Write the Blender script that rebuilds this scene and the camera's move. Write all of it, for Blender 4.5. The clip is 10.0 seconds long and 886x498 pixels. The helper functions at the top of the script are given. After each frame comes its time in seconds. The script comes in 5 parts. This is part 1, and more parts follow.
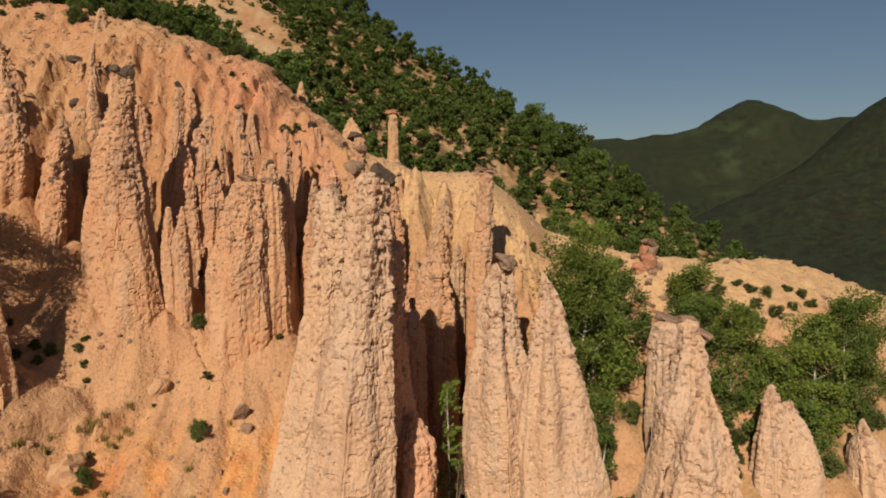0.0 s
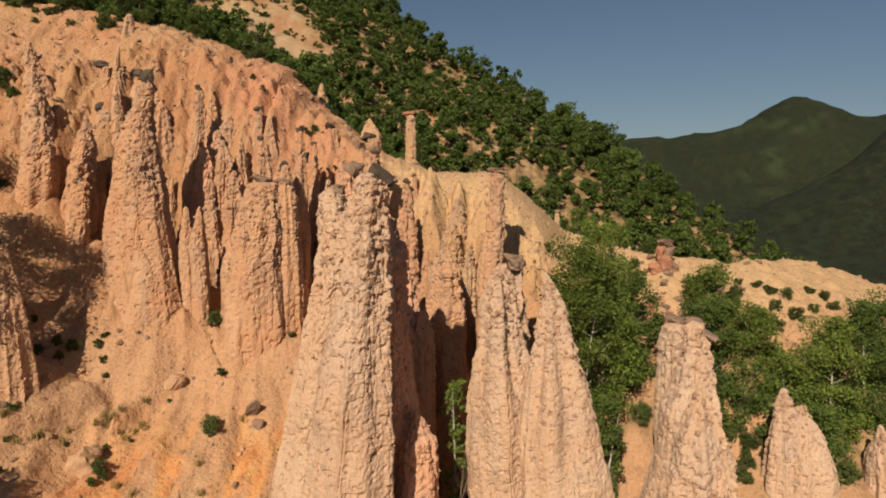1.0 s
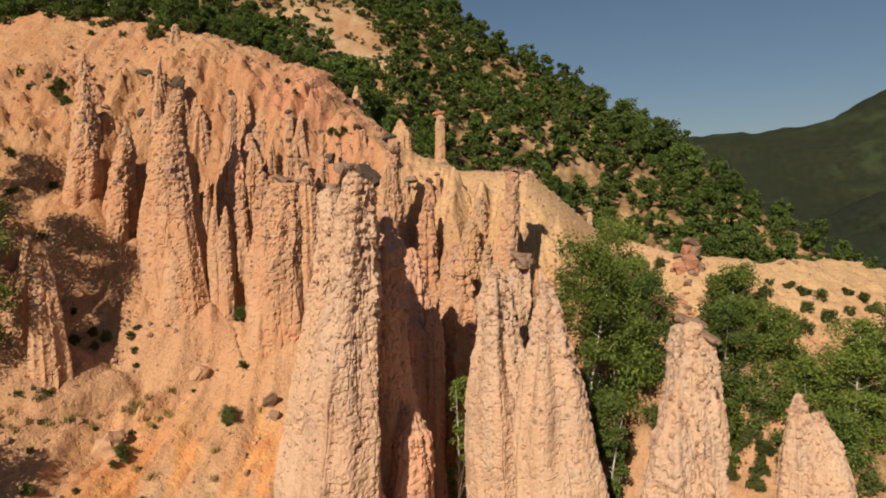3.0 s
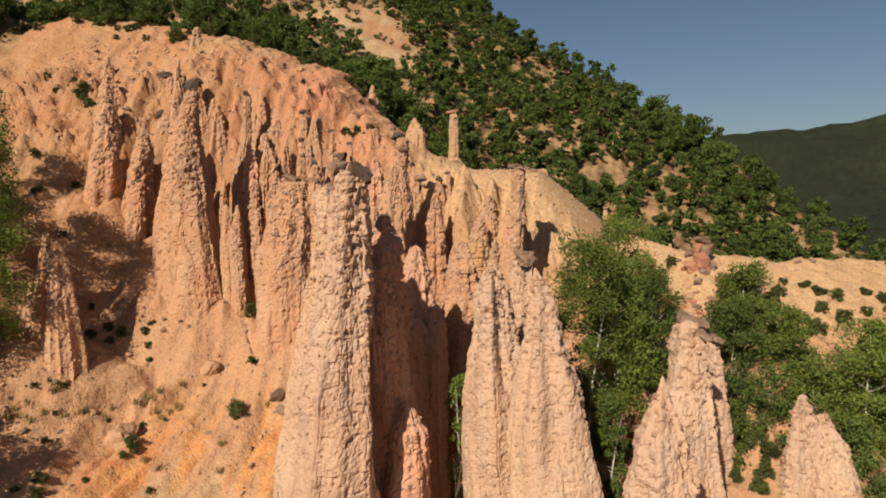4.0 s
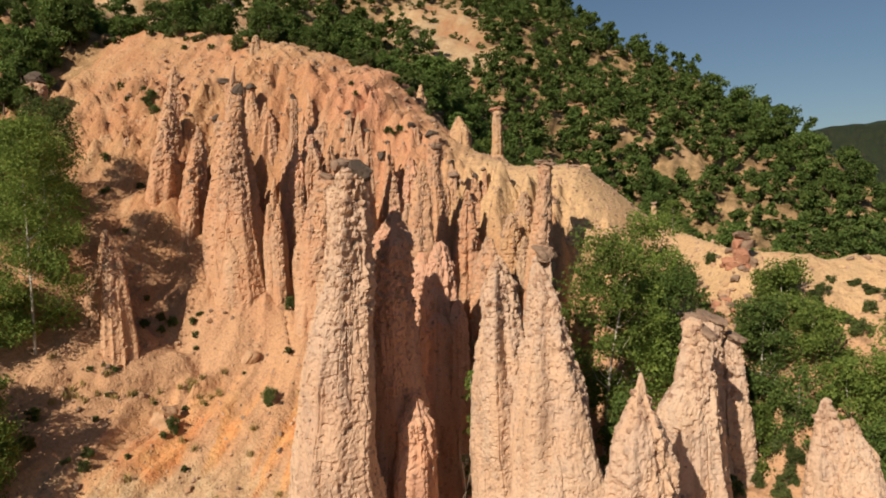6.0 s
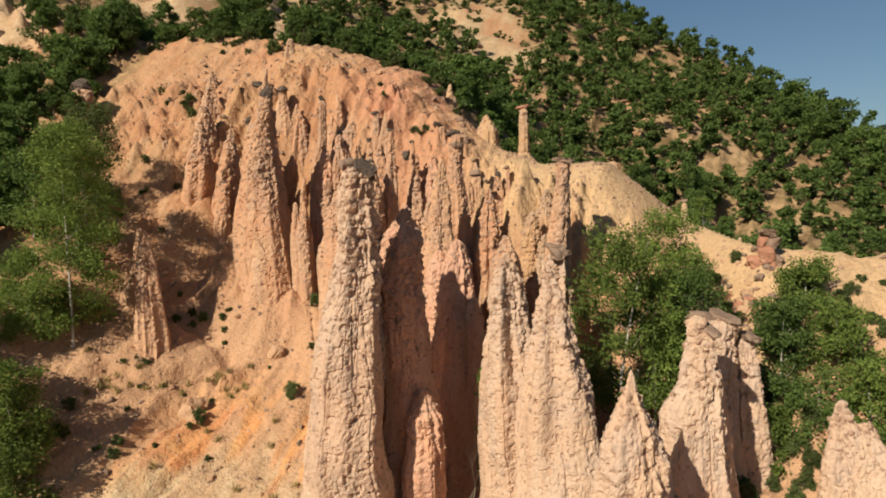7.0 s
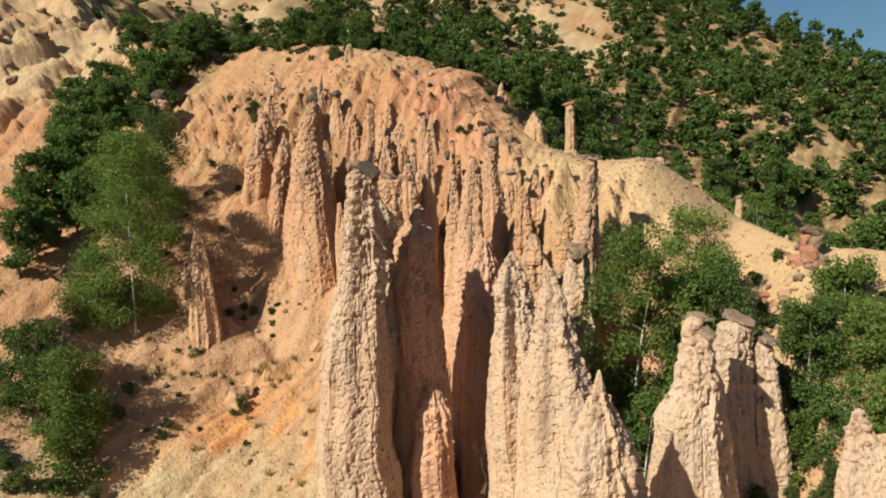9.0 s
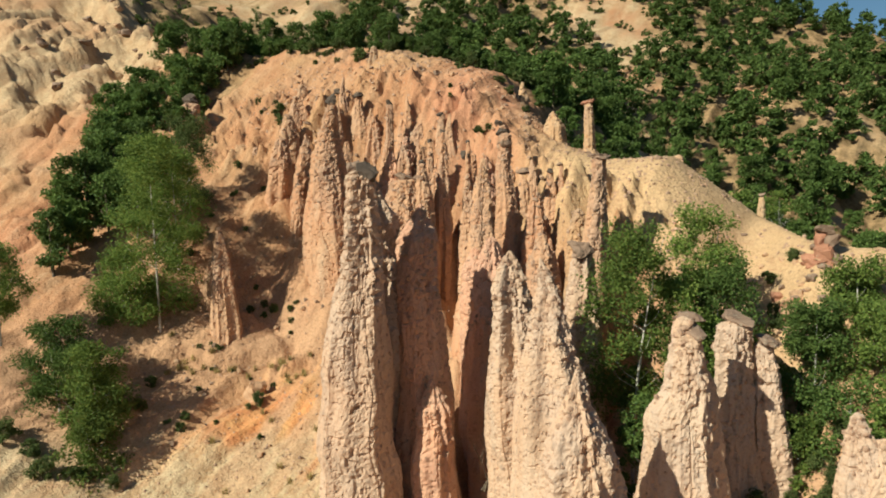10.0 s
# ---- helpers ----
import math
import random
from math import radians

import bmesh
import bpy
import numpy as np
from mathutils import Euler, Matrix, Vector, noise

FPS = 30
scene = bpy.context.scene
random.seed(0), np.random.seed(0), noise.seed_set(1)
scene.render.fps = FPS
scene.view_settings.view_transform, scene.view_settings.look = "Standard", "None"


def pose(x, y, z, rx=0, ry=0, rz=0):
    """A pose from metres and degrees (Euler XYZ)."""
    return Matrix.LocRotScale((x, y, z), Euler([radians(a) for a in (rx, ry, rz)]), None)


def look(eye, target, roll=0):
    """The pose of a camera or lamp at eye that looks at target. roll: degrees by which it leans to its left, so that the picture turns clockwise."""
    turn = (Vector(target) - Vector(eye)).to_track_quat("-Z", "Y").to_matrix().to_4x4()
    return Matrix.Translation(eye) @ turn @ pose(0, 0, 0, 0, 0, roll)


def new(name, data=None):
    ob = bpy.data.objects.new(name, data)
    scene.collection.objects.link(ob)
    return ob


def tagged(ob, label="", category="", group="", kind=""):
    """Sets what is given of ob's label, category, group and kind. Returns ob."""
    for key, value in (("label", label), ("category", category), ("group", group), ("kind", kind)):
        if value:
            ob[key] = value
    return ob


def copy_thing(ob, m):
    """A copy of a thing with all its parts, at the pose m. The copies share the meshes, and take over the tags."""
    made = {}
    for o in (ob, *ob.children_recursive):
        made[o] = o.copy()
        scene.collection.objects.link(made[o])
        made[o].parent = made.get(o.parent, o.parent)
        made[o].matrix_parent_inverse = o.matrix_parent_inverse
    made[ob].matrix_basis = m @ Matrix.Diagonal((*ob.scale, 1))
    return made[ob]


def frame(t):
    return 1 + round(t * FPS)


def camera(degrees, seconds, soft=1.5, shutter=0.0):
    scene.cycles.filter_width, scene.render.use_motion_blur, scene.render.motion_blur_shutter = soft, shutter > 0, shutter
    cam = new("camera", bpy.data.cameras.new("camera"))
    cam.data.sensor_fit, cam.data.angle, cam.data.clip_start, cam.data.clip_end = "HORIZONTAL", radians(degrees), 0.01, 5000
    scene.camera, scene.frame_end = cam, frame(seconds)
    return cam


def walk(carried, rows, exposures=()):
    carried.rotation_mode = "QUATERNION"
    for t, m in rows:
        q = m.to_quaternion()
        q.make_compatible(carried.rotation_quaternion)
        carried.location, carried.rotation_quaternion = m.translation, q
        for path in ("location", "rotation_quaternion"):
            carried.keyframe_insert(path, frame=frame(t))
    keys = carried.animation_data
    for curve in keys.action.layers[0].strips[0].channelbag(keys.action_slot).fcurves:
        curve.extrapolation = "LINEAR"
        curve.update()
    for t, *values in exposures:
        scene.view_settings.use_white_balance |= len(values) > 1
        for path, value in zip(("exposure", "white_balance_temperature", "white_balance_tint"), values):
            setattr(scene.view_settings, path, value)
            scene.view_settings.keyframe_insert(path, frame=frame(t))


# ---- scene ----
cam = camera(65.5, 10.0, 1.9)
METRES, EYE, TILT, LEAN, TURN = 20.0, 14.0, -3.5, 0.0, 0.0
ROWS = [
    (0.0, 0.0, 0.0, 0.0, 0.0, 0.0, -0.0),
    (0.5, 0.0377, -0.0037, 0.0006, 1.57, -0.0, -0.07),
    (1.0, 0.0775, -0.0067, 0.0004, 3.12, -0.02, -0.14),
    (1.5, 0.1194, -0.0084, -0.0001, 4.63, -0.03, -0.16),
    (2.0, 0.1628, -0.009, -0.0001, 6.17, -0.06, -0.21),
    (2.5, 0.2081, -0.0089, -0.0008, 7.76, -0.07, -0.24),
    (4.0, 0.3486, 0.0017, -0.0056, 12.49, -0.16, -0.35),
    (4.5, 0.3965, 0.0075, -0.0074, 14.06, -0.21, -0.36),
    (5.0, 0.4454, 0.014, -0.0092, 15.72, -0.24, -0.38),
    (5.5, 0.4961, 0.022, -0.0106, 17.99, -0.29, -0.37),
    (7.0, 0.6537, 0.056, -0.0155, 24.87, -0.42, -0.36),
    (7.5, 0.7075, 0.0722, -0.0158, 27.07, -0.49, -0.35),
    (8.0, 0.7608, 0.0904, -0.015, 29.27, -0.55, -0.34),
    (8.5, 0.8132, 0.1106, -0.0134, 31.39, -0.61, -0.33),
    (9.0, 0.8647, 0.1332, -0.0112, 33.43, -0.69, -0.3),
    (9.5, 0.9164, 0.1579, -0.0096, 35.41, -0.75, -0.29),
    (10.0, 0.9683, 0.1836, -0.0096, 37.37, -0.8, -0.29),
]
walk(cam, [(t, pose(0, 0, EYE, TILT, LEAN, TURN) @ pose(METRES * x, METRES * y, METRES * z, 90 + pitch, roll, yaw)) for t, x, y, z, yaw, pitch, roll in ROWS],
     [(0.0, 0.16, 6300, 9), (1.5, 0.26, 6250, 9), (4.5, 0.35, 6100, 10), (7.0, 0.51, 5700, 3), (10.0, 0.65, 5350, -7)])

# ---- sky and sun ----
SUN_FROM = Vector((-0.24, -0.97, 0.70)).normalized()
world = bpy.data.worlds.new("sky")
scene.world = world
world.use_nodes = True
wn = world.node_tree
sky = wn.nodes.new("ShaderNodeTexSky")
sky.sky_type = "NISHITA"
sky.sun_disc = False
sky.sun_elevation = math.asin(SUN_FROM.z)
sky.sun_rotation = math.atan2(SUN_FROM.x, SUN_FROM.y)
sky.air_density, sky.dust_density, sky.ozone_density = 1.0, 0.6, 0.6
wn.links.new(sky.outputs[0], wn.nodes["Background"].inputs[0])
wn.nodes["Background"].inputs[1].default_value = 0.036
sun = new("sun", bpy.data.lights.new("sun", "SUN"))
sun.data.energy, sun.data.angle, sun.data.color = 5.0, radians(0.53), (1.0, 0.82, 0.62)
sun.matrix_world = look((0, 0, 200), Vector((0, 0, 200)) - SUN_FROM)

# ---- noise in numpy ----
_rng = np.random.RandomState(7)
_PERM = _rng.permutation(256)
_PERM = np.concatenate([_PERM, _PERM, _PERM])
_VAL = _rng.rand(256) * 2 - 1


def vnoise(x, y, z):
    """Smooth value noise in -1..1."""
    x, y, z = np.broadcast_arrays(np.asarray(x, float), np.asarray(y, float), np.asarray(z, float))
    i, j, k = np.floor(x).astype(int), np.floor(y).astype(int), np.floor(z).astype(int)
    u, v, w = x - i, y - j, z - k
    u, v, w = (a * a * a * (a * (a * 6 - 15) + 10) for a in (u, v, w))
    i, j, k = i & 255, j & 255, k & 255

    def at(a, b, c):
        return _VAL[_PERM[_PERM[_PERM[(i + a) & 255] + ((j + b) & 255)] + ((k + c) & 255)]]

    def mix(a, b, f):
        return a + (b - a) * f
    return mix(mix(mix(at(0, 0, 0), at(1, 0, 0), u), mix(at(0, 1, 0), at(1, 1, 0), u), v),
               mix(mix(at(0, 0, 1), at(1, 0, 1), u), mix(at(0, 1, 1), at(1, 1, 1), u), v), w)


def fbm(x, y, z, octaves=4, gain=0.5):
    total, amp, f = 0.0, 1.0, 1.0
    for o in range(octaves):
        total = total + amp * vnoise(np.asarray(x) * f + 17.3 * o, np.asarray(y) * f - 9.1 * o, np.asarray(z) * f + 5.7 * o)
        amp, f = amp * gain, f * 2.03
    return total


def smooth(a, b, x):
    t = np.clip((np.asarray(x, float) - a) / (b - a), 0, 1)
    return t * t * (3 - 2 * t)


def softmax2(a, b, k):
    h = np.clip(0.5 + 0.5 * (a - b) / k, 0, 1)
    return b + (a - b) * h + k * h * (1 - h)


# ---- materials ----
def material(name):
    m = bpy.data.materials.new(name)
    m.use_nodes = True
    t = m.node_tree
    b = t.nodes["Principled BSDF"]
    b.inputs["Specular IOR Level"].default_value = 0.15
    return m, t, b


def ramp(t, source, stops):
    n = t.nodes.new("ShaderNodeValToRGB")
    while len(n.color_ramp.elements) < len(stops):
        n.color_ramp.elements.new(0.5)
    for e, (p, c) in zip(n.color_ramp.elements, stops):
        e.position, e.color = p, (*c, 1) if len(c) == 3 else c
    t.links.new(source, n.inputs[0])
    return n.outputs[0]


def position(t, scale=(1, 1, 1), turn=0.0):
    g = t.nodes.new("ShaderNodeNewGeometry")
    m = t.nodes.new("ShaderNodeMapping")
    m.inputs["Scale"].default_value = scale
    m.inputs["Rotation"].default_value = (0, 0, turn)
    t.links.new(g.outputs["Position"], m.inputs[0])
    return m.outputs[0]


def tex(t, vec, scale, detail=6, rough=0.6, kind="noise"):
    if kind == "noise":
        n = t.nodes.new("ShaderNodeTexNoise")
        n.inputs["Detail"].default_value, n.inputs["Roughness"].default_value = detail, rough
        out = n.outputs[0]
    else:
        n = t.nodes.new("ShaderNodeTexVoronoi")
        out = n.outputs["Distance"]
    n.inputs["Scale"].default_value = scale
    t.links.new(vec, n.inputs["Vector"])
    return out


def blend(t, fac, a, b, mode="MIX"):
    n = t.nodes.new("ShaderNodeMix")
    n.data_type, n.blend_type = "RGBA", mode
    if isinstance(fac, (int, float)):
        n.inputs[0].default_value = fac
    else:
        t.links.new(fac, n.inputs[0])
    for i, v in ((6, a), (7, b)):
        if isinstance(v, tuple):
            n.inputs[i].default_value = (*v, 1)
        else:
            t.links.new(v, n.inputs[i])
    return n.outputs[2]


def maths(t, op, a, b=0.0, clamp=False):
    n = t.nodes.new("ShaderNodeMath")
    n.operation, n.use_clamp = op, clamp
    for i, v in ((0, a), (1, b)):
        if isinstance(v, (int, float)):
            n.inputs[i].default_value = v
        else:
            t.links.new(v, n.inputs[i])
    return n.outputs[0]


def bump(t, b, height, strength, distance):
    n = t.nodes.new("ShaderNodeBump")
    n.inputs["Strength"].default_value, n.inputs["Distance"].default_value = strength, distance
    t.links.new(height, n.inputs["Height"])
    t.links.new(n.outputs[0], b.inputs["Normal"])


def attribute(t, name):
    n = t.nodes.new("ShaderNodeAttribute")
    n.attribute_name = name
    return n.outputs["Fac"]


def cells(t, scale):
    """Rounded stones and the sockets of fallen ones, as heights from -1 to 1 with a mask."""
    n = t.nodes.new("ShaderNodeTexVoronoi")
    n.inputs["Scale"].default_value = scale
    warped = blend(t, 0.12, position(t), tex_colour(t, position(t), scale * 0.8))
    t.links.new(warped, n.inputs["Vector"])
    sep = t.nodes.new("ShaderNodeSeparateColor")
    t.links.new(n.outputs["Color"], sep.inputs[0])
    near = ramp(t, n.outputs["Distance"], [(0.16, (1, 1, 1)), (0.42, (0, 0, 0))])
    proud = maths(t, "GREATER_THAN", sep.outputs[0], 0.84)
    socket = maths(t, "LESS_THAN", sep.outputs[0], 0.22)
    return maths(t, "MULTIPLY", near, maths(t, "SUBTRACT", proud, socket)), maths(t, "MULTIPLY", near, proud)


def tex_colour(t, vec, scale):
    n = t.nodes.new("ShaderNodeTexNoise")
    n.inputs["Scale"].default_value = scale
    t.links.new(vec, n.inputs["Vector"])
    return n.outputs["Color"]


def earth_relief(t, b, strength=1.0):
    """Pebbly, rilled relief of the conglomerate: rounded stones, pits and vertical rain runnels."""
    large, m1 = cells(t, 2.9)
    mid, m2 = cells(t, 6.5)
    small = tex(t, position(t, (1, 1, 0.7)), 4.0, 4, 0.65)
    rills = tex(t, position(t, (2.2, 2.2, 0.30)), 1.0, 6, 0.7)
    h = maths(t, "ADD", maths(t, "MULTIPLY", large, 0.22), maths(t, "MULTIPLY", mid, 0.24))
    h = maths(t, "ADD", h, maths(t, "ADD", maths(t, "MULTIPLY", small, 0.7), maths(t, "MULTIPLY", rills, 0.55)))
    bump(t, b, h, strength, 0.2)
    return maths(t, "MAXIMUM", m1, m2)


def earth(name, light, deep, pale, grey, crust, start=0.56, speckle=0.5):
    """Bare clay with pebbles. crust: how much grey weathered skin it carries."""
    m, t, b = material(name)
    p = position(t)
    big = tex(t, p, 0.17, 5, 0.6)
    c = blend(t, ramp(t, big, [(0.36, (0, 0, 0)), (0.64, (1, 1, 1))]), light, deep)
    streak = tex(t, position(t, (1.3, 1.3, 0.10)), 1.0, 5, 0.65)
    c = blend(t, ramp(t, streak, [(0.5, (0, 0, 0)), (0.72, (0.7, 0.7, 0.7))]), c, pale)
    skin = tex(t, position(t, (0.55, 0.55, 0.16)), 1.0, 6, 0.7)
    c = blend(t, ramp(t, skin, [(start, (0, 0, 0)), (start + 0.12, (crust, crust, crust))]), c, grey)
    c = blend(t, maths(t, "MULTIPLY", attribute(t, "skin"), 0.5), c, tuple(1.2 * a + 0.2 * b for a, b in zip(grey, deep)))
    stones = earth_relief(t, b, 0.6)
    c = blend(t, maths(t, "MULTIPLY", stones, 0.45), c, tuple(0.8 * v for v in grey))
    fine = tex(t, p, 9.0, 8, 0.8)
    c = blend(t, speckle, c, ramp(t, fine, [(0.34, (0.52, 0.47, 0.43)), (0.50, (1.0, 1.0, 1.0))]), "MULTIPLY")
    band = tex(t, position(t, (0.25, 0.25, 1.6)), 1.0, 4, 0.6)
    c = blend(t, ramp(t, band, [(0.55, (0, 0, 0)), (0.70, (0.5, 0.5, 0.5))]), c, deep)
    t.links.new(c, b.inputs["Base Color"])
    b.inputs["Roughness"].default_value = 0.95
    return m


M_PALE = earth("pale_conglomerate", (0.497, 0.354, 0.243), (0.485, 0.319, 0.203), (0.509, 0.394, 0.290), (0.273, 0.214, 0.174), 0.4, 0.58)
M_CRUSTED = earth("grey_crusted_conglomerate", (0.497, 0.351, 0.242), (0.462, 0.298, 0.194), (0.497, 0.375, 0.271), (0.279, 0.213, 0.166), 0.45, 0.54)
M_ORANGE = earth("orange_conglomerate", (0.480, 0.295, 0.172), (0.467, 0.249, 0.136), (0.508, 0.352, 0.228), (0.243, 0.172, 0.126), 0.45)
M_RED = earth("red_conglomerate", (0.550, 0.330, 0.216), (0.524, 0.284, 0.168), (0.564, 0.384, 0.270), (0.275, 0.168, 0.121), 0.35)
M_BUFF = earth("buff_clay", (0.478, 0.315, 0.176), (0.433, 0.257, 0.133), (0.493, 0.352, 0.220), (0.254, 0.197, 0.147), 0.25)


def ground_material():
    m, t, b = material("bare_slope")
    p = position(t)
    big = tex(t, p, 0.13, 5, 0.6)
    clay = blend(t, ramp(t, big, [(0.35, (0, 0, 0)), (0.65, (1, 1, 1))]), (0.42, 0.248, 0.125), (0.395, 0.19, 0.093))
    streak = tex(t, position(t, (1.1, 0.5, 0.12)), 1.0, 5, 0.65)
    clay = blend(t, ramp(t, streak, [(0.48, (0, 0, 0)), (0.75, (0.6, 0.6, 0.6))]), clay, (0.53, 0.365, 0.22))
    white = blend(t, ramp(t, tex(t, p, 0.35, 5, 0.6), [(0.35, (0, 0, 0)), (0.65, (1, 1, 1))]), (0.52, 0.40, 0.245), (0.43, 0.28, 0.145))
    clay = blend(t, attribute(t, "peach"), clay, blend(t, big, (0.48, 0.30, 0.175), (0.45, 0.25, 0.13)))
    clay = blend(t, attribute(t, "rose"), clay, blend(t, streak, (0.53, 0.27, 0.165), (0.49, 0.20, 0.115)))
    c = blend(t, attribute(t, "chalk"), clay, white)
    c = blend(t, attribute(t, "buff"), c, blend(t, streak, (0.54, 0.375, 0.21), (0.48, 0.305, 0.155)))
    c = blend(t, attribute(t, "ochre"), c, blend(t, ramp(t, tex(t, position(t, (1.2, 0.6, 0.25)), 0.9, 5, 0.65), [(0.36, (0, 0, 0)), (0.64, (1, 1, 1))]), (0.60, 0.34, 0.135), (0.55, 0.215, 0.075)))
    rubble = tex(t, p, 0.8, 7, 0.75)
    c = blend(t, maths(t, "MULTIPLY", attribute(t, "chalk"), 0.8), c, blend(t, ramp(t, rubble, [(0.40, (0, 0, 0)), (0.55, (1, 1, 1))]), (0.36, 0.225, 0.115), (0.52, 0.40, 0.24)))
    litter = blend(t, ramp(t, tex(t, p, 0.5, 6, 0.7), [(0.4, (0, 0, 0)), (0.6, (1, 1, 1))]), (0.15, 0.10, 0.045), (0.38, 0.25, 0.125))
    # far tree crowns are colour only, with the shade between them painted in
    crown_shade = tex(t, p, 0.11, kind="voronoi")
    canopy = blend(t, ramp(t, crown_shade, [(0.1, (0, 0, 0)), (0.75, (1, 1, 1))]), (0.016, 0.033, 0.014), (0.006, 0.013, 0.007))
    meadow = ramp(t, tex(t, p, 0.006, 6, 0.6), [(0.56, (0, 0, 0)), (0.66, (0.7, 0.7, 0.7))])
    canopy = blend(t, meadow, canopy, (0.030, 0.052, 0.020))
    c = blend(t, attribute(t, "wood"), c, litter)
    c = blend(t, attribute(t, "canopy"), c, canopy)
    stones = earth_relief(t, b, 0.75)
    c = blend(t, maths(t, "MULTIPLY", stones, 0.35), c, (0.27, 0.18, 0.12))
    fine = tex(t, p, 6.5, 8, 0.8)
    notch = tex(t, position(t, (0.7, 0.7, 2.6)), 1.3, 6, 0.7)
    c = blend(t, ramp(t, notch, [(0.57, (0, 0, 0)), (0.66, (0.55, 0.55, 0.55))]), c, (0.36, 0.20, 0.11))
    c = blend(t, 0.75, c, ramp(t, fine, [(0.36, (0.58, 0.54, 0.5)), (0.54, (1, 1, 1))]), "MULTIPLY")
    t.links.new(c, b.inputs["Base Color"])
    b.inputs["Roughness"].default_value = 0.95
    return m


M_GROUND = ground_material()


def rock(name, a, d, lichen):
    m, t, b = material(name)
    p = position(t)
    c = blend(t, ramp(t, tex(t, p, 1.6, 6, 0.7), [(0.35, (0, 0, 0)), (0.65, (1, 1, 1))]), a, d)
    c = blend(t, ramp(t, tex(t, p, 3.0, 6, 0.75), [(0.58, (0, 0, 0)), (0.66, (0.8, 0.8, 0.8))]), c, lichen)
    t.links.new(c, b.inputs["Base Color"])
    b.inputs["Roughness"].default_value = 0.85
    bump(t, b, tex(t, p, 5.0, 7, 0.7), 0.8, 0.12)
    return m


M_DARKROCK = rock("dark_andesite", (0.062, 0.047, 0.037), (0.115, 0.085, 0.063), (0.19, 0.15, 0.105))
M_BROWNROCK = rock("brown_andesite", (0.20, 0.13, 0.09), (0.28, 0.19, 0.13), (0.32, 0.28, 0.20))
M_REDROCK = rock("red_andesite", (0.40, 0.20, 0.12), (0.32, 0.15, 0.09), (0.44, 0.30, 0.20))
M_PEBBLE = rock("pebble_stone", (0.449, 0.295, 0.194), (0.278, 0.180, 0.123), (0.521, 0.361, 0.246))
M_CLAYROCK = rock("clay_coated_rock", (0.50, 0.32, 0.19), (0.42, 0.26, 0.15), (0.56, 0.40, 0.26))


def leaf(name, a, d):
    m, t, b = material(name)
    g = t.nodes.new("ShaderNodeNewGeometry")
    o = t.nodes.new("ShaderNodeObjectInfo")
    c = blend(t, g.outputs["Random Per Island"], a, d)
    h = t.nodes.new("ShaderNodeHueSaturation")
    t.links.new(c, h.inputs["Color"])
    t.links.new(maths(t, "ADD", 0.75, maths(t, "MULTIPLY", o.outputs["Random"], 0.5)), h.inputs["Value"])
    t.links.new(h.outputs[0], b.inputs["Base Color"])
    b.inputs["Roughness"].default_value = 0.6
    tr = t.nodes.new("ShaderNodeBsdfTranslucent")
    t.links.new(h.outputs[0], tr.inputs[0])
    mx = t.nodes.new("ShaderNodeMixShader")
    mx.inputs[0].default_value = 0.38
    t.links.new(b.outputs[0], mx.inputs[1])
    t.links.new(tr.outputs[0], mx.inputs[2])
    t.links.new(mx.outputs[0], t.nodes["Material Output"].inputs[0])
    return m


M_OAK = leaf("oak_leaves", (0.070, 0.112, 0.026), (0.145, 0.198, 0.046))
M_BIRCH = leaf("birch_leaves", (0.095, 0.145, 0.03), (0.20, 0.25, 0.05))
M_SHRUB = leaf("shrub_leaves", (0.06, 0.09, 0.024), (0.145, 0.165, 0.052))

M_GRASS = leaf("dry_grass", (0.24, 0.20, 0.07), (0.40, 0.31, 0.13))


def bark(name, a, d):
    m, t, b = material(name)
    c = blend(t, ramp(t, tex(t, position(t, (6, 6, 2)), 1.0, 5, 0.7), [(0.4, (0, 0, 0)), (0.6, (1, 1, 1))]), a, d)
    t.links.new(c, b.inputs["Base Color"])
    b.inputs["Roughness"].default_value = 0.9
    return m


M_BARK = bark("oak_bark", (0.10, 0.075, 0.05), (0.18, 0.14, 0.10))
M_WHITEBARK = bark("birch_bark", (0.55, 0.50, 0.42), (0.30, 0.27, 0.23))


# ---- the ground ----
# sections of the amphitheatre from side to side: x, crest y and z, foot of the steep wall y and z, z at the front
SECTIONS = np.array([
    (-110, 60.0, 62.0, 34.0, 46.0, 40.0), (-60, 52.0, 34.0, 34.0, 25.0, 20.0), (-47, 51.5, 31.0, 35.5, 20.0, 13.5), (-42, 51.0, 30.3, 36.5, 18.0, 11.5), (-37, 52.0, 30.2, 37.5, 17.8, 10.0), (-33, 53.0, 29.9, 39.0, 17.5, 8.5),
    (-28, 54.0, 29.2, 40.5, 15.5, 5.0), (-24, 55.4, 28.5, 42.0, 12.5, 2.0), (-18, 56.3, 26.6, 44.0, 8.0, -0.8), (-13.6, 56.2, 25.0, 44.0, 7.6, -3.8), (-11.4, 55.2, 22.4, 44.0, 7.2, -4.5),
    (-7, 53.0, 18.8, 44.0, 6.0, -6.0), (-2, 52.0, 16.6, 43.0, 4.0, -7.0), (3, 52.0, 16.5, 41.5, 2.0, -8.0),
    (8, 54.0, 12.2, 38.0, 2.0, -7.0), (13, 46.0, 10.8, 35.0, 1.0, -7.0), (18, 47.0, 10.2, 34.5, 1.0, -6.0),
    (24, 50.0, 10.4, 34.0, 1.0, -5.0), (34, 52.0, 7.2, 34.0, -1.0, -5.0)])


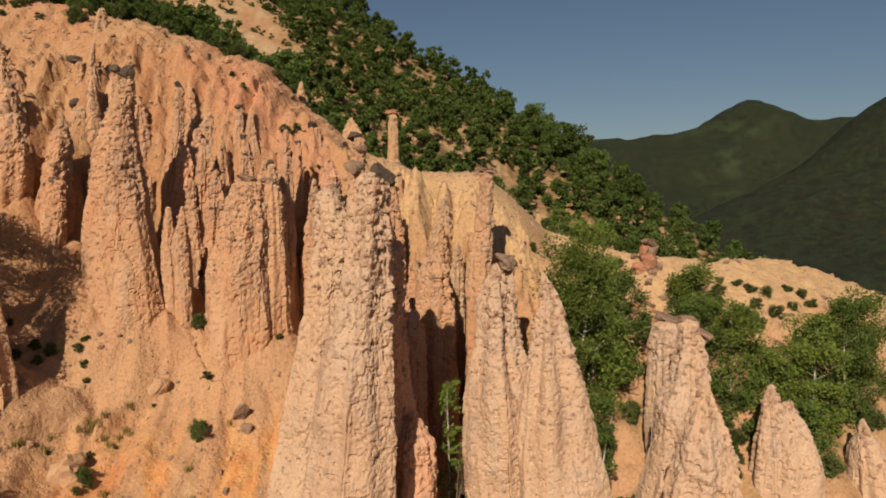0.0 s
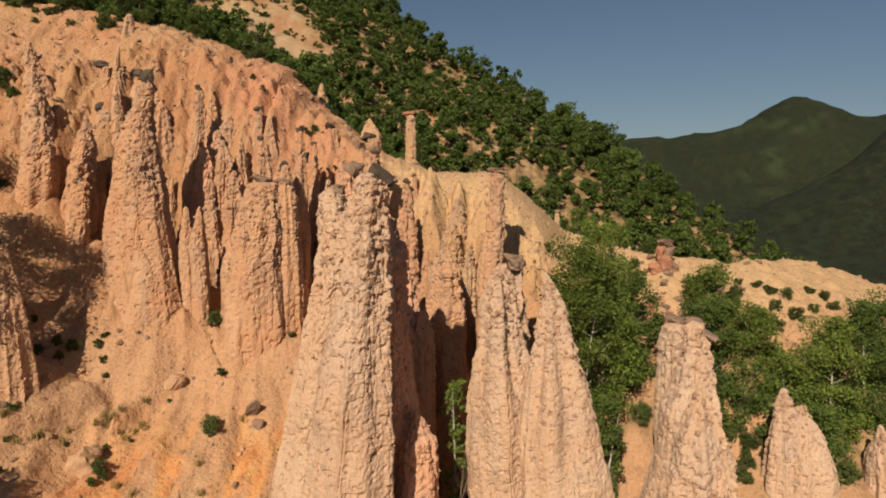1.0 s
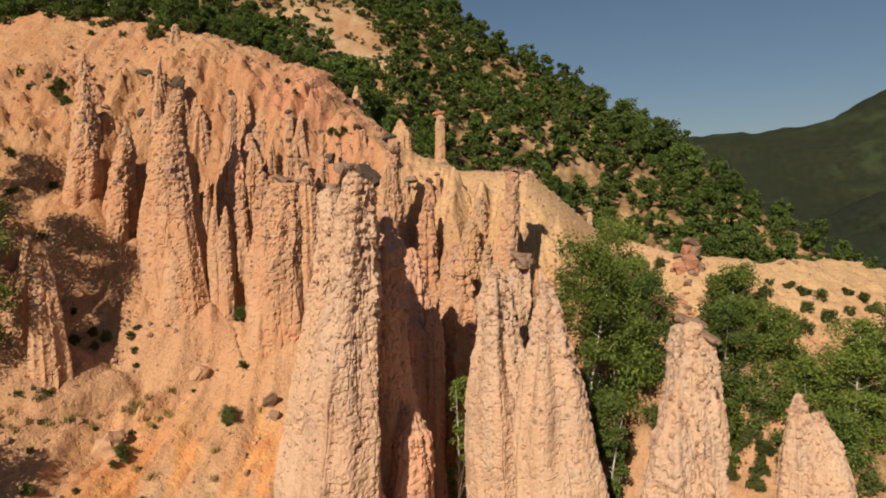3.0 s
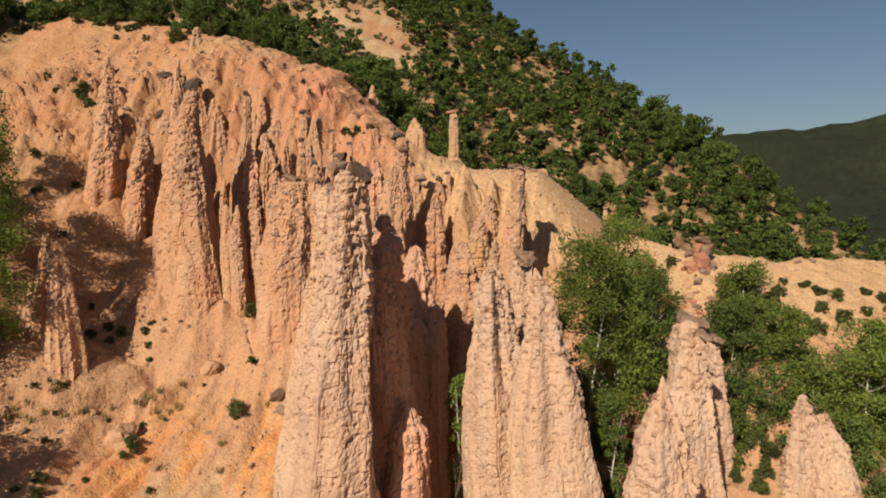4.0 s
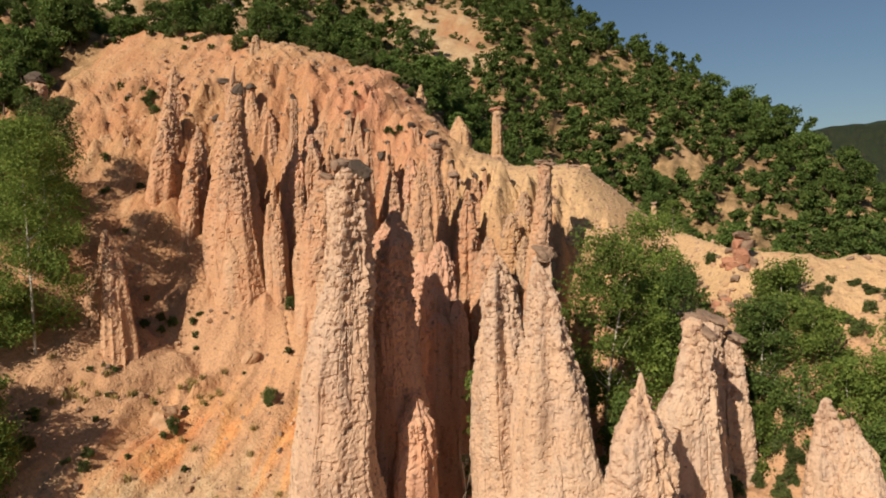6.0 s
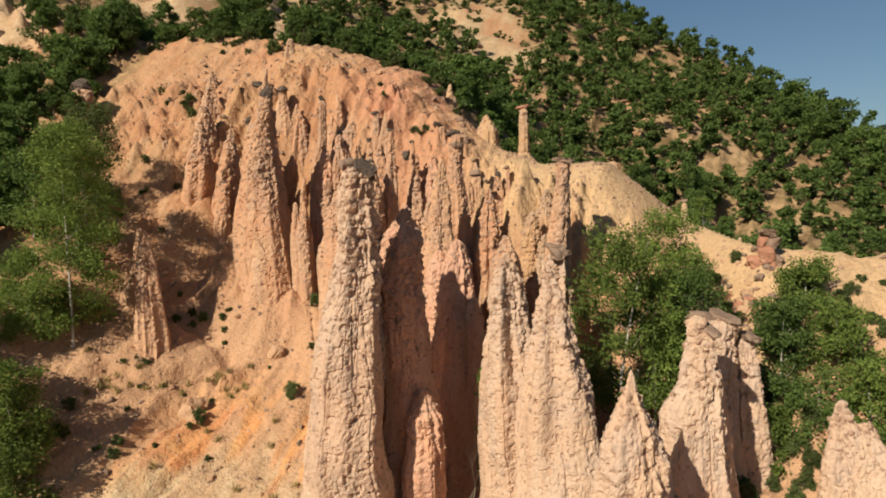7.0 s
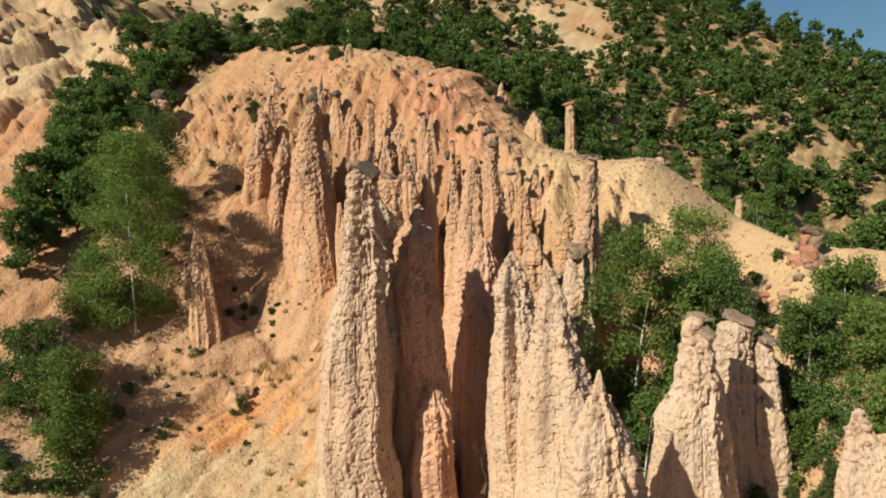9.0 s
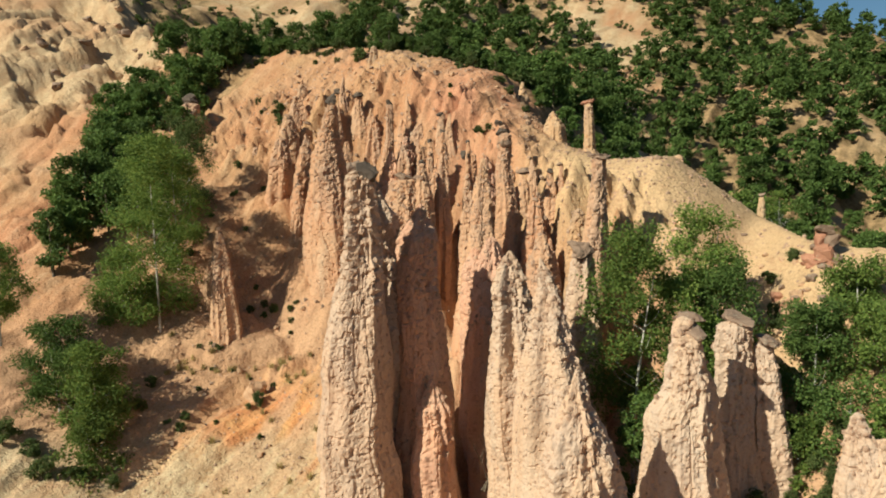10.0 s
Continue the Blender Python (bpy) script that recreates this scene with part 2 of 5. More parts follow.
def wooded(x, y):
    """How thickly the hill behind is wooded: bare clay stripes low down, closed wood towards its crest."""
    s = crest(x, y)
    along, across = 0.68 * x - 0.73 * y, 0.73 * x + 0.68 * y
    return 1.25 * fbm(across * 0.13 + 3, along * 0.06, 5.0, 3) + 0.46 + 0.9 * smooth(-55, -15, s) + 0.45 * smooth(-16, 4, x) * smooth(110, 80, y) + 0.4 * smooth(90, 68, y) + 0.5 * smooth(-12, 0, x) * smooth(135, 100, y) - 0.9 * np.exp(-((x + 57) / 8) ** 2 - ((y - 116) / 18) ** 2) + 0.18 * smooth(-30, -12, x) - 0.35 * np.exp(-((x + 30) / 8) ** 2 - ((y - 97) / 9) ** 2) - 0.6 * np.exp(-((x + 14) / 7) ** 2 - ((y - 108) / 6) ** 2)


TREELIM = -1.0


def crest(x, y):
    """How far a place lies beyond the crest line of the wooded hill."""
    return (x + 22) * 0.77 + (y - 187) * 0.64 - 12 * smooth(-14, 14, x) - 2 * smooth(14, 36, x)


def far_hill(x, y):
    """The wooded hill behind: an even slope that rises to the left, cut off along its crest."""
    s = crest(x, y)
    z = 21.6 - 0.42 * (x + 1) + 0.45 * (y - 110)
    over = np.maximum(0, s + 10)
    z = z - 0.016 * over * np.minimum(over, 40) - 0.55 * np.maximum(0, s)
    return np.minimum(z, 160 + 0.02 * z) + 1.6 * fbm(x * 0.06, y * 0.06, 3.1, 3)


def mountains(x, y):
    """The valley to the right and the ranges that close it."""
    def dome(cx, cy, rx, ry, h, turn=0.0):
        c, s = math.cos(turn), math.sin(turn)
        u, v = (x - cx) * c + (y - cy) * s, -(x - cx) * s + (y - cy) * c
        return h * np.exp(-(u / rx) ** 2 - (v / ry) ** 2)
    z = -60 + dome(885, 2020, 110, 260, 58) + dome(920, 2040, 330, 420, 66) + dome(500, 2150, 1700, 520, 264) + dome(680, 800, 300, 260, 262, 0.4) + dome(1650, 1900, 500, 500, 200)
    z = z + dome(-900, 900, 700, 800, 220) + dome(-1500, -800, 700, 900, 260) + dome(300, -1800, 900, 700, 260) + dome(1900, -300, 600, 900, 260)
    return z + 34 * (0.3 - np.abs(fbm(x * 0.0030, y * 0.0030, 8.8, 5, 0.55))) + 6 * fbm(x * 0.012, y * 0.012, 1.8, 3)


def ground_base(x, y):
    x, y = np.asarray(x, float), np.asarray(y, float)
    yc, zc, yw, zw, zf = (np.interp(x, SECTIONS[:, 0], SECTIONS[:, i]) for i in range(1, 6))
    u = np.clip((y - yw) / (yc - yw), 0, 1)
    wall = zw + (zc - zw) * (1 - (1 - u) ** (1.0 + 1.6 * smooth(-28, -21, x) - 1.3 * smooth(4, 10, x)))
    front = zw + (zf - zw) * np.clip((yw - y) / (yw - 22), 0, 1) - 0.16 * np.clip(22 - y, 0, 30)
    fall = 0.12 + 0.45 * smooth(-20, 0, x)
    back = zc - fall * (y - yc)
    z = np.where(y > yc, back, np.where(y > yw, wall, front))
    z = z - 8 * smooth(36, 75, x)
    z = softmax2(z, far_hill(x, y), 5.0)
    near = smooth(260, 120, np.hypot(x, y - 60))
    return mountains(x, y) * (1 - near) + z * near


# fins of clay that tie the pillars back to the wall: x, y, rise, half width
FINS = ((-18.3, 40.0, 5.0, 1.1), (-22.7, 41.5, 4.5, 0.9), (-25.2, 41.0, 3.5, 1.0), (-11.4, 40.3, 5.0, 1.1), (-15.4, 44.0, 1.8, 0.7), (-14.6, 40.0, 2.5, 0.6),
        (-5.2, 40.0, 6.0, 0.9), (-9.4, 41.5, 5.5, 0.8), (-17.5, 44.0, 1.8, 0.8), (-23.2, 43.5, 1.5, 0.7), (-1.7, 42.5, 3.0, 0.9), (2.6, 40.5, 6.0, 0.9), (-7.2, 42.0, 4.0, 0.7))


# talus banked against the feet of the pillars on the wall: x, y, radius, rise
SKIRTS = ((-18.3, 39.2, 2.3, 2.2), (-22.8, 40.4, 1.5, 1.6), (-11.5, 39.2, 2.2, 1.8), (-25.2, 39.8, 1.4, 1.6), (-14.9, 38.9, 0.9, 1.0),
          (-5.4, 38.6, 1.6, 1.5), (-9.6, 39.4, 1.2, 1.2))


# deep clefts worn back between the pillars on the wall: x, from y, to y, half width, depth
SLOTS = ((-24.1, 41.0, 44.6, 0.65, 4.0), (-20.7, 40.6, 44.6, 0.8, 5.0), (-16.4, 41.0, 45.0, 0.65, 4.5), (-13.7, 40.4, 44.2, 0.65, 4.5), (-7.6, 40.4, 43.6, 0.7, 4.0), (-3.7, 40.6, 44.6, 0.6, 3.0))


def ground_z(x, y):
    """Height of the ground with its gullies and rills."""
    x, y = np.asarray(x, float), np.asarray(y, float)
    z = ground_base(x, y)
    near = smooth(110, 70, np.hypot(x, y - 35))
    apron = smooth(0.05, -0.12, (y - np.interp(x, SECTIONS[:, 0], SECTIONS[:, 3])) / 12) * smooth(-6, -8, x) * smooth(-34, -28, x)
    near = near * (1 - 0.65 * apron)
    warp = 0.5 * fbm(x * 0.15, y * 0.15, 4.0, 2)
    rill = 1 - np.abs(fbm(x * 0.55 + warp, y * 0.07, 1.7, 4)) * 1.7
    yc, yw = np.interp(x, SECTIONS[:, 0], SECTIONS[:, 1]), np.interp(x, SECTIONS[:, 0], SECTIONS[:, 3])
    u = (y - yw) / (yc - yw)
    plain = 1 - 0.85 * smooth(-5.5, -2.5, x) * smooth(0.42, 0.62, u) * smooth(1.6, 1.2, u) * smooth(14, 11, x)
    upper = smooth(0.42, 0.62, u) * smooth(1.3, 1.1, u) * smooth(-42, -34, x)
    ribs = plain * smooth(-0.05, 0.12, u) * smooth(0.75, 0.35, u) * smooth(9, 2, x) * smooth(-34, -27, x)
    rib = 1 - 2.2 * np.abs(vnoise(x * 0.36 + 0.7 * warp + 4, y * 0.05, 9.3))
    z = z + near * (plain * (1 - 0.72 * upper) * (0.6 * (rill - 0.5) + 0.30 * fbm(x * 0.3, y * 0.3, 6.1, 4)) + 0.14 * plain * fbm(x * 1.5, y * 1.5, 2.2, 3))
    z = z + ribs * 1.5 * rib
    for fx, fy, rise, half in FINS:
        z = z + rise * np.exp(-((x - fx + 0.25 * warp) / half) ** 4) * smooth(fy - 0.8, fy + 0.8, y) * smooth(fy + 5.0, fy + 1.0, y)
    for fx, fy, fy2, half, depth in SLOTS:
        z = z - depth * np.exp(-((x - fx + 0.4 * warp) / half) ** 4) * smooth(fy - 0.6, fy + 0.6, y) * smooth(fy2 + 0.9, fy2 - 0.6, y)
    for fx, fy, r, rise in SKIRTS:
        z = z + rise * smooth(2.1 * r, 0.8 * r, np.hypot(x - fx, y - fy) * (1 + 0.15 * warp))
    # the deep slot between the two tall pillars
    z = z - 6.0 * np.exp(-((x - 0.4 + 0.12 * (y - 32)) / 1.9) ** 2) * smooth(42, 37, y) * smooth(14, 24, y)
    steep = plain * smooth(-0.02, 0.15, u) * smooth(1.05, 0.85, u) * smooth(-48, -38, x) * smooth(26, 18, x)
    z = z + steep * (0.75 * (0.5 - np.abs(fbm(x * 0.9 + warp, y * 0.12, 2.3, 4, 0.55))) * (0.22 + 0.78 * smooth(0.62, 0.42, u)) + 0.10 * (0.5 - 1.5 * np.abs(vnoise(x * 2.3 + warp, y * 0.35, 6.3))))
    rugged = 0.05 + 0.6 * smooth(0.58, 0.38, u)
    z = z + steep * rugged * (0.42 * np.minimum(np.abs(fbm(x * 1.3, y * 1.1, 3.7, 4, 0.6)), 0.6) - 0.30 * smooth(0.30, 0.55, fbm(x * 2.2, y * 2.0, 9.7, 2)) + 0.35 * smooth(0.25, 0.32, vnoise(x * 1.7, y * 1.5, 2.9)))
    low = steep * smooth(0.8, 0.45, u)
    z = z + near * plain * (1 - 0.85 * upper) * smooth(0.05, 0.5, fbm(x * 1.1, y * 1.1, 4.4, 3)) * (0.2 + 0.35 * low) + low * 0.3 * smooth(0.0, 0.5, fbm(x * 2.4, y * 2.4, 1.4, 2))
    # the ravine behind the tallest pillar
    z = z - 5.0 * np.exp(-((x + 2.5) / 1.7) ** 2) * smooth(44, 40.5, y) * smooth(31, 35, y)
    # a broken ledge across the lower slope, and rain runnels below it
    ledge = y - (32.4 + 0.95 * (x + 17.9) + 0.8 * fbm(x * 0.7, 1.0, 2.0, 3))
    z = z - 0.75 * smooth(0.2, -0.2, ledge) * smooth(-6, -1, ledge) * smooth(-25, -22.5, x) * smooth(-14.5, -16.0, x)
    apron = apron * smooth(18, 22, y)
    z = z + apron * (0.06 * fbm(x * 1.3, y * 1.3, 8.1, 3) + 0.08 * smooth(0.1, 0.35, fbm(x * 0.9, y * 0.9, 5.1, 2)) - 0.45 * smooth(0.95, 1.0, 1 - np.abs(vnoise(x * 0.33 + 0.6 * warp, y * 0.07, 6.6))) + 0.22 * (0.5 - 1.6 * np.abs(vnoise(x * 0.9 + warp, y * 0.10, 3.3))) + 0.10 * (0.5 - 1.5 * np.abs(vnoise(x * 2.0 + warp, y * 0.2, 7.3))))
    # the deeply gullied pale slope beyond the wooded rib, and the rough hill behind
    bad = smooth(-43, -52, x) * smooth(140, 90, -x)
    gully = np.abs(fbm(0.08 * x + 0.05 * y + 0.3 * warp, 0.03 * y - 0.03 * x, 2.9, 4, 0.6))
    z = z + bad * (3.2 * (0.35 - gully) + 1.2 * fbm(x * 0.14, y * 0.14, 3.3, 5, 0.55))
    hill = smooth(58, 75, y) * smooth(220, 170, y)
    z = z + hill * 1.3 * fbm(x * 0.13, y * 0.13, 7.7, 4, 0.6)
    return z


def spaced(a, b, step, low, high, grow=1.13):
    line = list(np.arange(a, b + 1e-6, step))
    d = step
    while line[-1] < high:
        d *= grow
        line.append(line[-1] + d)
    d = step
    while line[0] > low:
        d *= grow
        line.insert(0, line[0] - d)
    return np.array(line)


def mesh_from_grid(name, verts, rows, cols, closed=False, soft=True):
    idx = np.arange(rows * cols).reshape(rows, cols)
    if closed:
        a, b = idx[:-1, :], idx[1:, :]
        quads = np.stack([a, np.roll(a, -1, 1), np.roll(b, -1, 1), b], -1).reshape(-1, 4)
    else:
        quads = np.stack([idx[:-1, :-1], idx[:-1, 1:], idx[1:, 1:], idx[1:, :-1]], -1).reshape(-1, 4)
    me = bpy.data.meshes.new(name)
    me.from_pydata(verts.tolist(), [], quads.tolist())
    me.polygons.foreach_set("use_smooth", np.full(len(me.polygons), soft, dtype=bool))
    return me


def build_ground():
    xs = np.concatenate([np.arange(-46, -32, 0.32), np.arange(-32, 6, 0.15), spaced(6, 34, 0.32, 6, 4500, 1.11)])
    xs = np.concatenate([spaced(-84, -46.4, 0.48, -4500, -46.5, 1.12), xs])
    ys = np.concatenate([spaced(19, 36, 0.21, -4500, 36, 1.06), np.arange(36.3, 56, 0.135), spaced(56, 60, 0.30, 56, 4500, 1.05)])
    xs = np.unique(np.concatenate([xs[(xs < 150) | (xs > 1700)], np.arange(150, 1700, 26)]))
    ys = np.unique(np.concatenate([ys[(ys < 420) | (ys > 2400)], np.arange(420, 2400, 30)]))
    gx, gy = np.meshgrid(xs, ys)
    gz = ground_z(gx, gy)
    me = mesh_from_grid("ground", np.stack([gx, gy, gz], -1).reshape(-1, 3), len(ys), len(xs))
    yc = np.interp(gx, SECTIONS[:, 0], SECTIONS[:, 1])
    n1 = fbm(gx * 0.12, gy * 0.12, 5.0, 4)
    behind = smooth(2, 10, gy - yc)
    wood = np.clip(behind * smooth(-0.1, 0.5, wooded(gx, gy) + 0.3 * n1), 0, 1)
    rib = smooth(-35, -38, gx + 0.3 * (gy - 40)) * smooth(-49, -46, gx + 0.2 * (gy - 40)) * smooth(30, 36, gy)
    wood = np.maximum(wood, 0.8 * rib * smooth(-0.3, 0.3, n1))
    ravine = smooth(5.5, 7.5, gx) * smooth(40, 36.5, gy + 1.5 * n1) * smooth(26, 30, gy)
    wood = np.maximum(wood, ravine * smooth(0.0, 0.5, n1 + 0.1))
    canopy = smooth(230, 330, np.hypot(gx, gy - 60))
    run = fbm(gx * 0.8 + 0.15 * gy, 0.08 * gy, 3.0, 4, 0.6)
    chalk = smooth(1.5, -0.4, gz + 1.5 * n1 + 1.2 * run) * smooth(-6, -9, gx) * smooth(-40, -30, gx) * (0.35 + 0.6 * smooth(-0.3, 0.3, run))
    chalk = np.maximum(chalk, 0.6 * smooth(-46, -52, gx + 3 * n1) * smooth(-0.7, 0.5, fbm(gx * 0.09, gy * 0.09, 1.2, 3)))
    chalk = np.maximum(chalk, behind * smooth(70, 80, gy) * 0.85 * smooth(-0.7, 0.3, n1))
    ochre = smooth(5.0, 2.0, gz + 1.6 * run) * smooth(-1.2, 1.2, gz + 1.2 * run) * smooth(-6, -8, gx) * smooth(-20, -14, gx + 2 * n1) * (0.1 + 0.85 * smooth(-0.1, 0.3, run))
    rose = 0.8 * np.exp(-((gx + 11.5) / 5.5) ** 2 - ((gy - 50.5) / 4.5) ** 2) * smooth(-0.8, 0.3, n1) + 0.15 * smooth(0.1, 0.6, fbm(gx * 0.25, gy * 0.1, 7.0, 3)) * smooth(-6, -10, gx)
    buff = smooth(-9, -3, gx) * smooth(-10, -4, gy - yc + 3 * n1) * smooth(16, 8, gy - yc)
    peach = smooth(13, 5, gz + 1.5 * n1) * smooth(-34, -26, gx)
    for name, v in (("wood", wood), ("buff", buff), ("peach", peach), ("canopy", canopy), ("chalk", chalk), ("ochre", ochre), ("rose", rose)):
        a = me.attributes.new(name, "FLOAT", "POINT")
        a.data.foreach_set("value", np.asarray(v, np.float32).ravel())
    me.materials.append(M_GROUND)
    return tagged(new("ground", me), "bare orange clay slope with wooded hills behind", "ground", kind="structure")


build_ground()


# ---- earth pillars ----
def column_mesh(name, rows, seed, rough=1.0, flat=1.0, turn=0.0, foot=3.0, step=0.16, ragged=1.0):
    """A weathered column from rows of (z, radius, dx, dy), top first. flat: depth across to width; turn: degrees of the long side."""
    z0, z1 = rows[0][0], rows[-1][0] - foot
    r0 = rows[0][1]
    rs = [0.03, r0 * 0.72, *[r[1] for r in rows], rows[-1][1] * (1.12 if foot < 1 else 1.3)]
    zs = [z0 + min(0.3, r0 * 0.6), z0 + min(0.16, r0 * 0.4), *[r[0] for r in rows], z1]
    dx = [rows[0][2], rows[0][2], *[r[2] for r in rows], rows[-1][2]]
    dy = [rows[0][3], rows[0][3], *[r[3] for r in rows], rows[-1][3]]
    rmax = max(rs)
    n = max(10, int((zs[0] - z1) / step))
    m = int(min(240, max(18, 2 * math.pi * rmax / step)))
    z = np.linspace(z1, zs[0], n)
    order = np.argsort(zs)
    pick = lambda v: np.interp(z, np.array(zs)[order], np.array(v)[order])
    rad, cx, cy = pick(rs), pick(dx), pick(dy)
    a = np.linspace(0, 2 * math.pi, m, endpoint=False)
    A, Z = np.meshgrid(a, z)
    R = rad[:, None] * np.ones_like(A)
    ux, uy = np.cos(A), np.sin(A)
    s = seed * 13.7
    flute = fbm(ux * 1.3 + s, uy * 1.3 + s, Z * 0.16, 2)
    lump = fbm(ux * R * 0.9 + s, uy * R * 0.9, Z * 0.75, 4, 0.55)
    grit = np.abs(fbm(ux * R * 3.1 + s, uy * R * 3.1, Z * 2.7, 3, 0.6))
    dust = fbm(ux * R * 6.5 + s, uy * R * 6.5, Z * 6.5, 2, 0.7)
    size = np.minimum(R, 1.2)
    up = smooth(0.5, 1.0, (Z - z1) / (z0 - z1))
    crack = smooth(0.90, 1.0, 1 - 2.2 * np.abs(fbm(ux * 2.0 + s, uy * 2.0, Z * 0.06 + s, 2)))
    pits = smooth(0.42, 0.66, fbm(ux * R * 3.0 + s + 5, uy * R * 3.0, Z * 3.4, 2))
    pocks = smooth(0.56, 0.70, vnoise(ux * R * 4.6 + s + 7, uy * R * 4.6, Z * 5.2))
    crease = np.minimum(np.abs(fbm(ux * R * 1.7 + s, uy * R * 1.7 + 6, Z * 0.8, 4, 0.6)), 0.5)
    ribs = 1 - 2.2 * np.abs(vnoise(ux * 2.3 + s, uy * 2.3 + 4, Z * 0.10 + s))
    rills = 1 - 2.2 * np.abs(vnoise(ux * R * 1.9 + s, uy * R * 1.9 + 8, Z * 0.22))

    def nodules(f, off, lift, edge):
        """Stones and crusts that jut out with a sharp underside and slope back above."""
        best = 0.0
        for k in range(4):
            v = smooth(edge, edge + 0.28, vnoise(ux * R * f + s + off, uy * R * f + off, (Z - k * lift) * f * 0.85)) * (1 - 0.24 * k)
            best = np.maximum(best, v)
        return best
    knob = nodules(4.3, 9.0, 0.05, 0.14) * (0.03 + 0.85 * up + 0.25 * smooth(0.5, 1.0, ux)) + 0.18 * nodules(5.5, 2.0, 0.04, 0.3)
    crust = nodules(1.35, 4.0, 0.15, 0.05) * up * smooth(0.3, 0.8, R)
    side = smooth(0.35, 0.95, ux * math.cos(0.35) - uy * math.sin(0.35) + 0.35 * fbm(Z * 0.5 + s, 3.0, 1.0, 2))
    patch = smooth(0.0, 0.5, fbm(ux * R * 0.8 + s + 2, uy * R * 0.8, Z * 0.30, 2))
    wear = np.minimum(1.0, 0.05 + 0.80 * up + 0.35 * side + 0.15 * patch)
    D = rough * (0.22 * flute * size + 0.09 * ribs * size + 0.018 * rills * np.sqrt(size) - 0.07 * crack * size * smooth(0.4, 1.0, R))
    D = D + rough * ((0.05 * lump - 0.06 * (grit - 0.3) - 0.11 * pits) * wear - 0.075 * pocks + 0.056 * knob * np.minimum(1.0, wear + 0.1) + 0.04 * side * knob - 0.02 + 0.12 * crust * ragged - 0.05 * ragged * up + 0.035 * dust * (0.35 + 0.65 * wear) + 0.06 * crease * (0.04 + 0.96 * wear) - 0.02) * np.sqrt(size)
    chunk = np.round(2.2 * fbm(ux * R * 1.1 + s + 3, uy * R * 1.1, Z * 0.8, 2)) / 2.2
    D = (D + 0.05 * rough * chunk * size * (0.05 + 0.95 * up)) * smooth(0.0, 0.35, R)
    D = D - rough * 0.075 * np.sqrt(size) * wear + 0.11 * step * np.random.RandomState(int(seed * 7) + 1).normal(size=D.shape) * (0.25 + 0.75 * wear) * smooth(0.0, 0.35, R)
    rr = np.maximum(R + D, 0.03)
    t = radians(turn)
    px, py = rr * ux, rr * uy * flat
    X = px * math.cos(t) - py * math.sin(t) + cx[:, None] + 0.08 * rough * fbm(Z * 0.4 + s, 2.0, 1.0, 2) * size
    Y = px * math.sin(t) + py * math.cos(t) + cy[:, None] + 0.08 * rough * fbm(Z * 0.4 + s, 7.0, 4.0, 2) * size
    verts = np.stack([X, Y, Z + 0.03 * rough * lump], -1).reshape(-1, 3)
    me = mesh_from_grid(name, verts, n, m, closed=True, soft=False)
    height = (Z - z1) / (z0 - z1)
    skin = smooth(0.42, 1.05, height + 0.30 * lump + 0.18 * side) * smooth(-0.35, 0.35, fbm(ux * R * 0.9 + s, uy * R * 0.9 + 3, Z * 0.28, 3))
    a = me.attributes.new("skin", "FLOAT", "POINT")
    a.data.foreach_set("value", skin.astype(np.float32).ravel())
    out = np.stack([ux * math.cos(t) - uy * math.sin(t), ux * math.sin(t) + uy * math.cos(t), 0 * Z], -1).reshape(-1, 3)
    keep = (Z > z1 + 0.6 * foot).ravel() & (rr > 0.2).ravel()
    return me, verts[keep], out[keep], keep.sum() * step * step * 0.8


def ball(level):
    bm = bmesh.new()
    bmesh.ops.create_icosphere(bm, subdivisions=level, radius=1.0)
    v = np.array([p.co[:] for p in bm.verts])
    f = np.array([[q.index for q in p.verts] for p in bm.faces])
    bm.free()
    return v, f


BALL = {1: ball(1), 2: ball(2), 3: ball(3)}


def pebble_mesh(name, where, out, rng, low, high, level=1):
    """Rounded stones half sunk in the clay, as one mesh."""
    bv, bf = BALL[level]
    k = len(where)
    s = low + (high - low) * rng.uniform(0, 1, (k, 1, 1)) ** 2.5
    shape = rng.uniform(0.65, 1.2, (k, 1, 3))
    wob = 1 + 0.18 * rng.normal(size=(k, len(bv), 1))
    v = bv[None] * s * shape * wob + where[:, None] - out[:, None] * s * 0.25
    f = (bf[None] + (np.arange(k) * len(bv))[:, None, None]).reshape(-1, 3)
    me = bpy.data.meshes.new(name)
    me.from_pydata(v.reshape(-1, 3).tolist(), [], f.tolist())
    return me


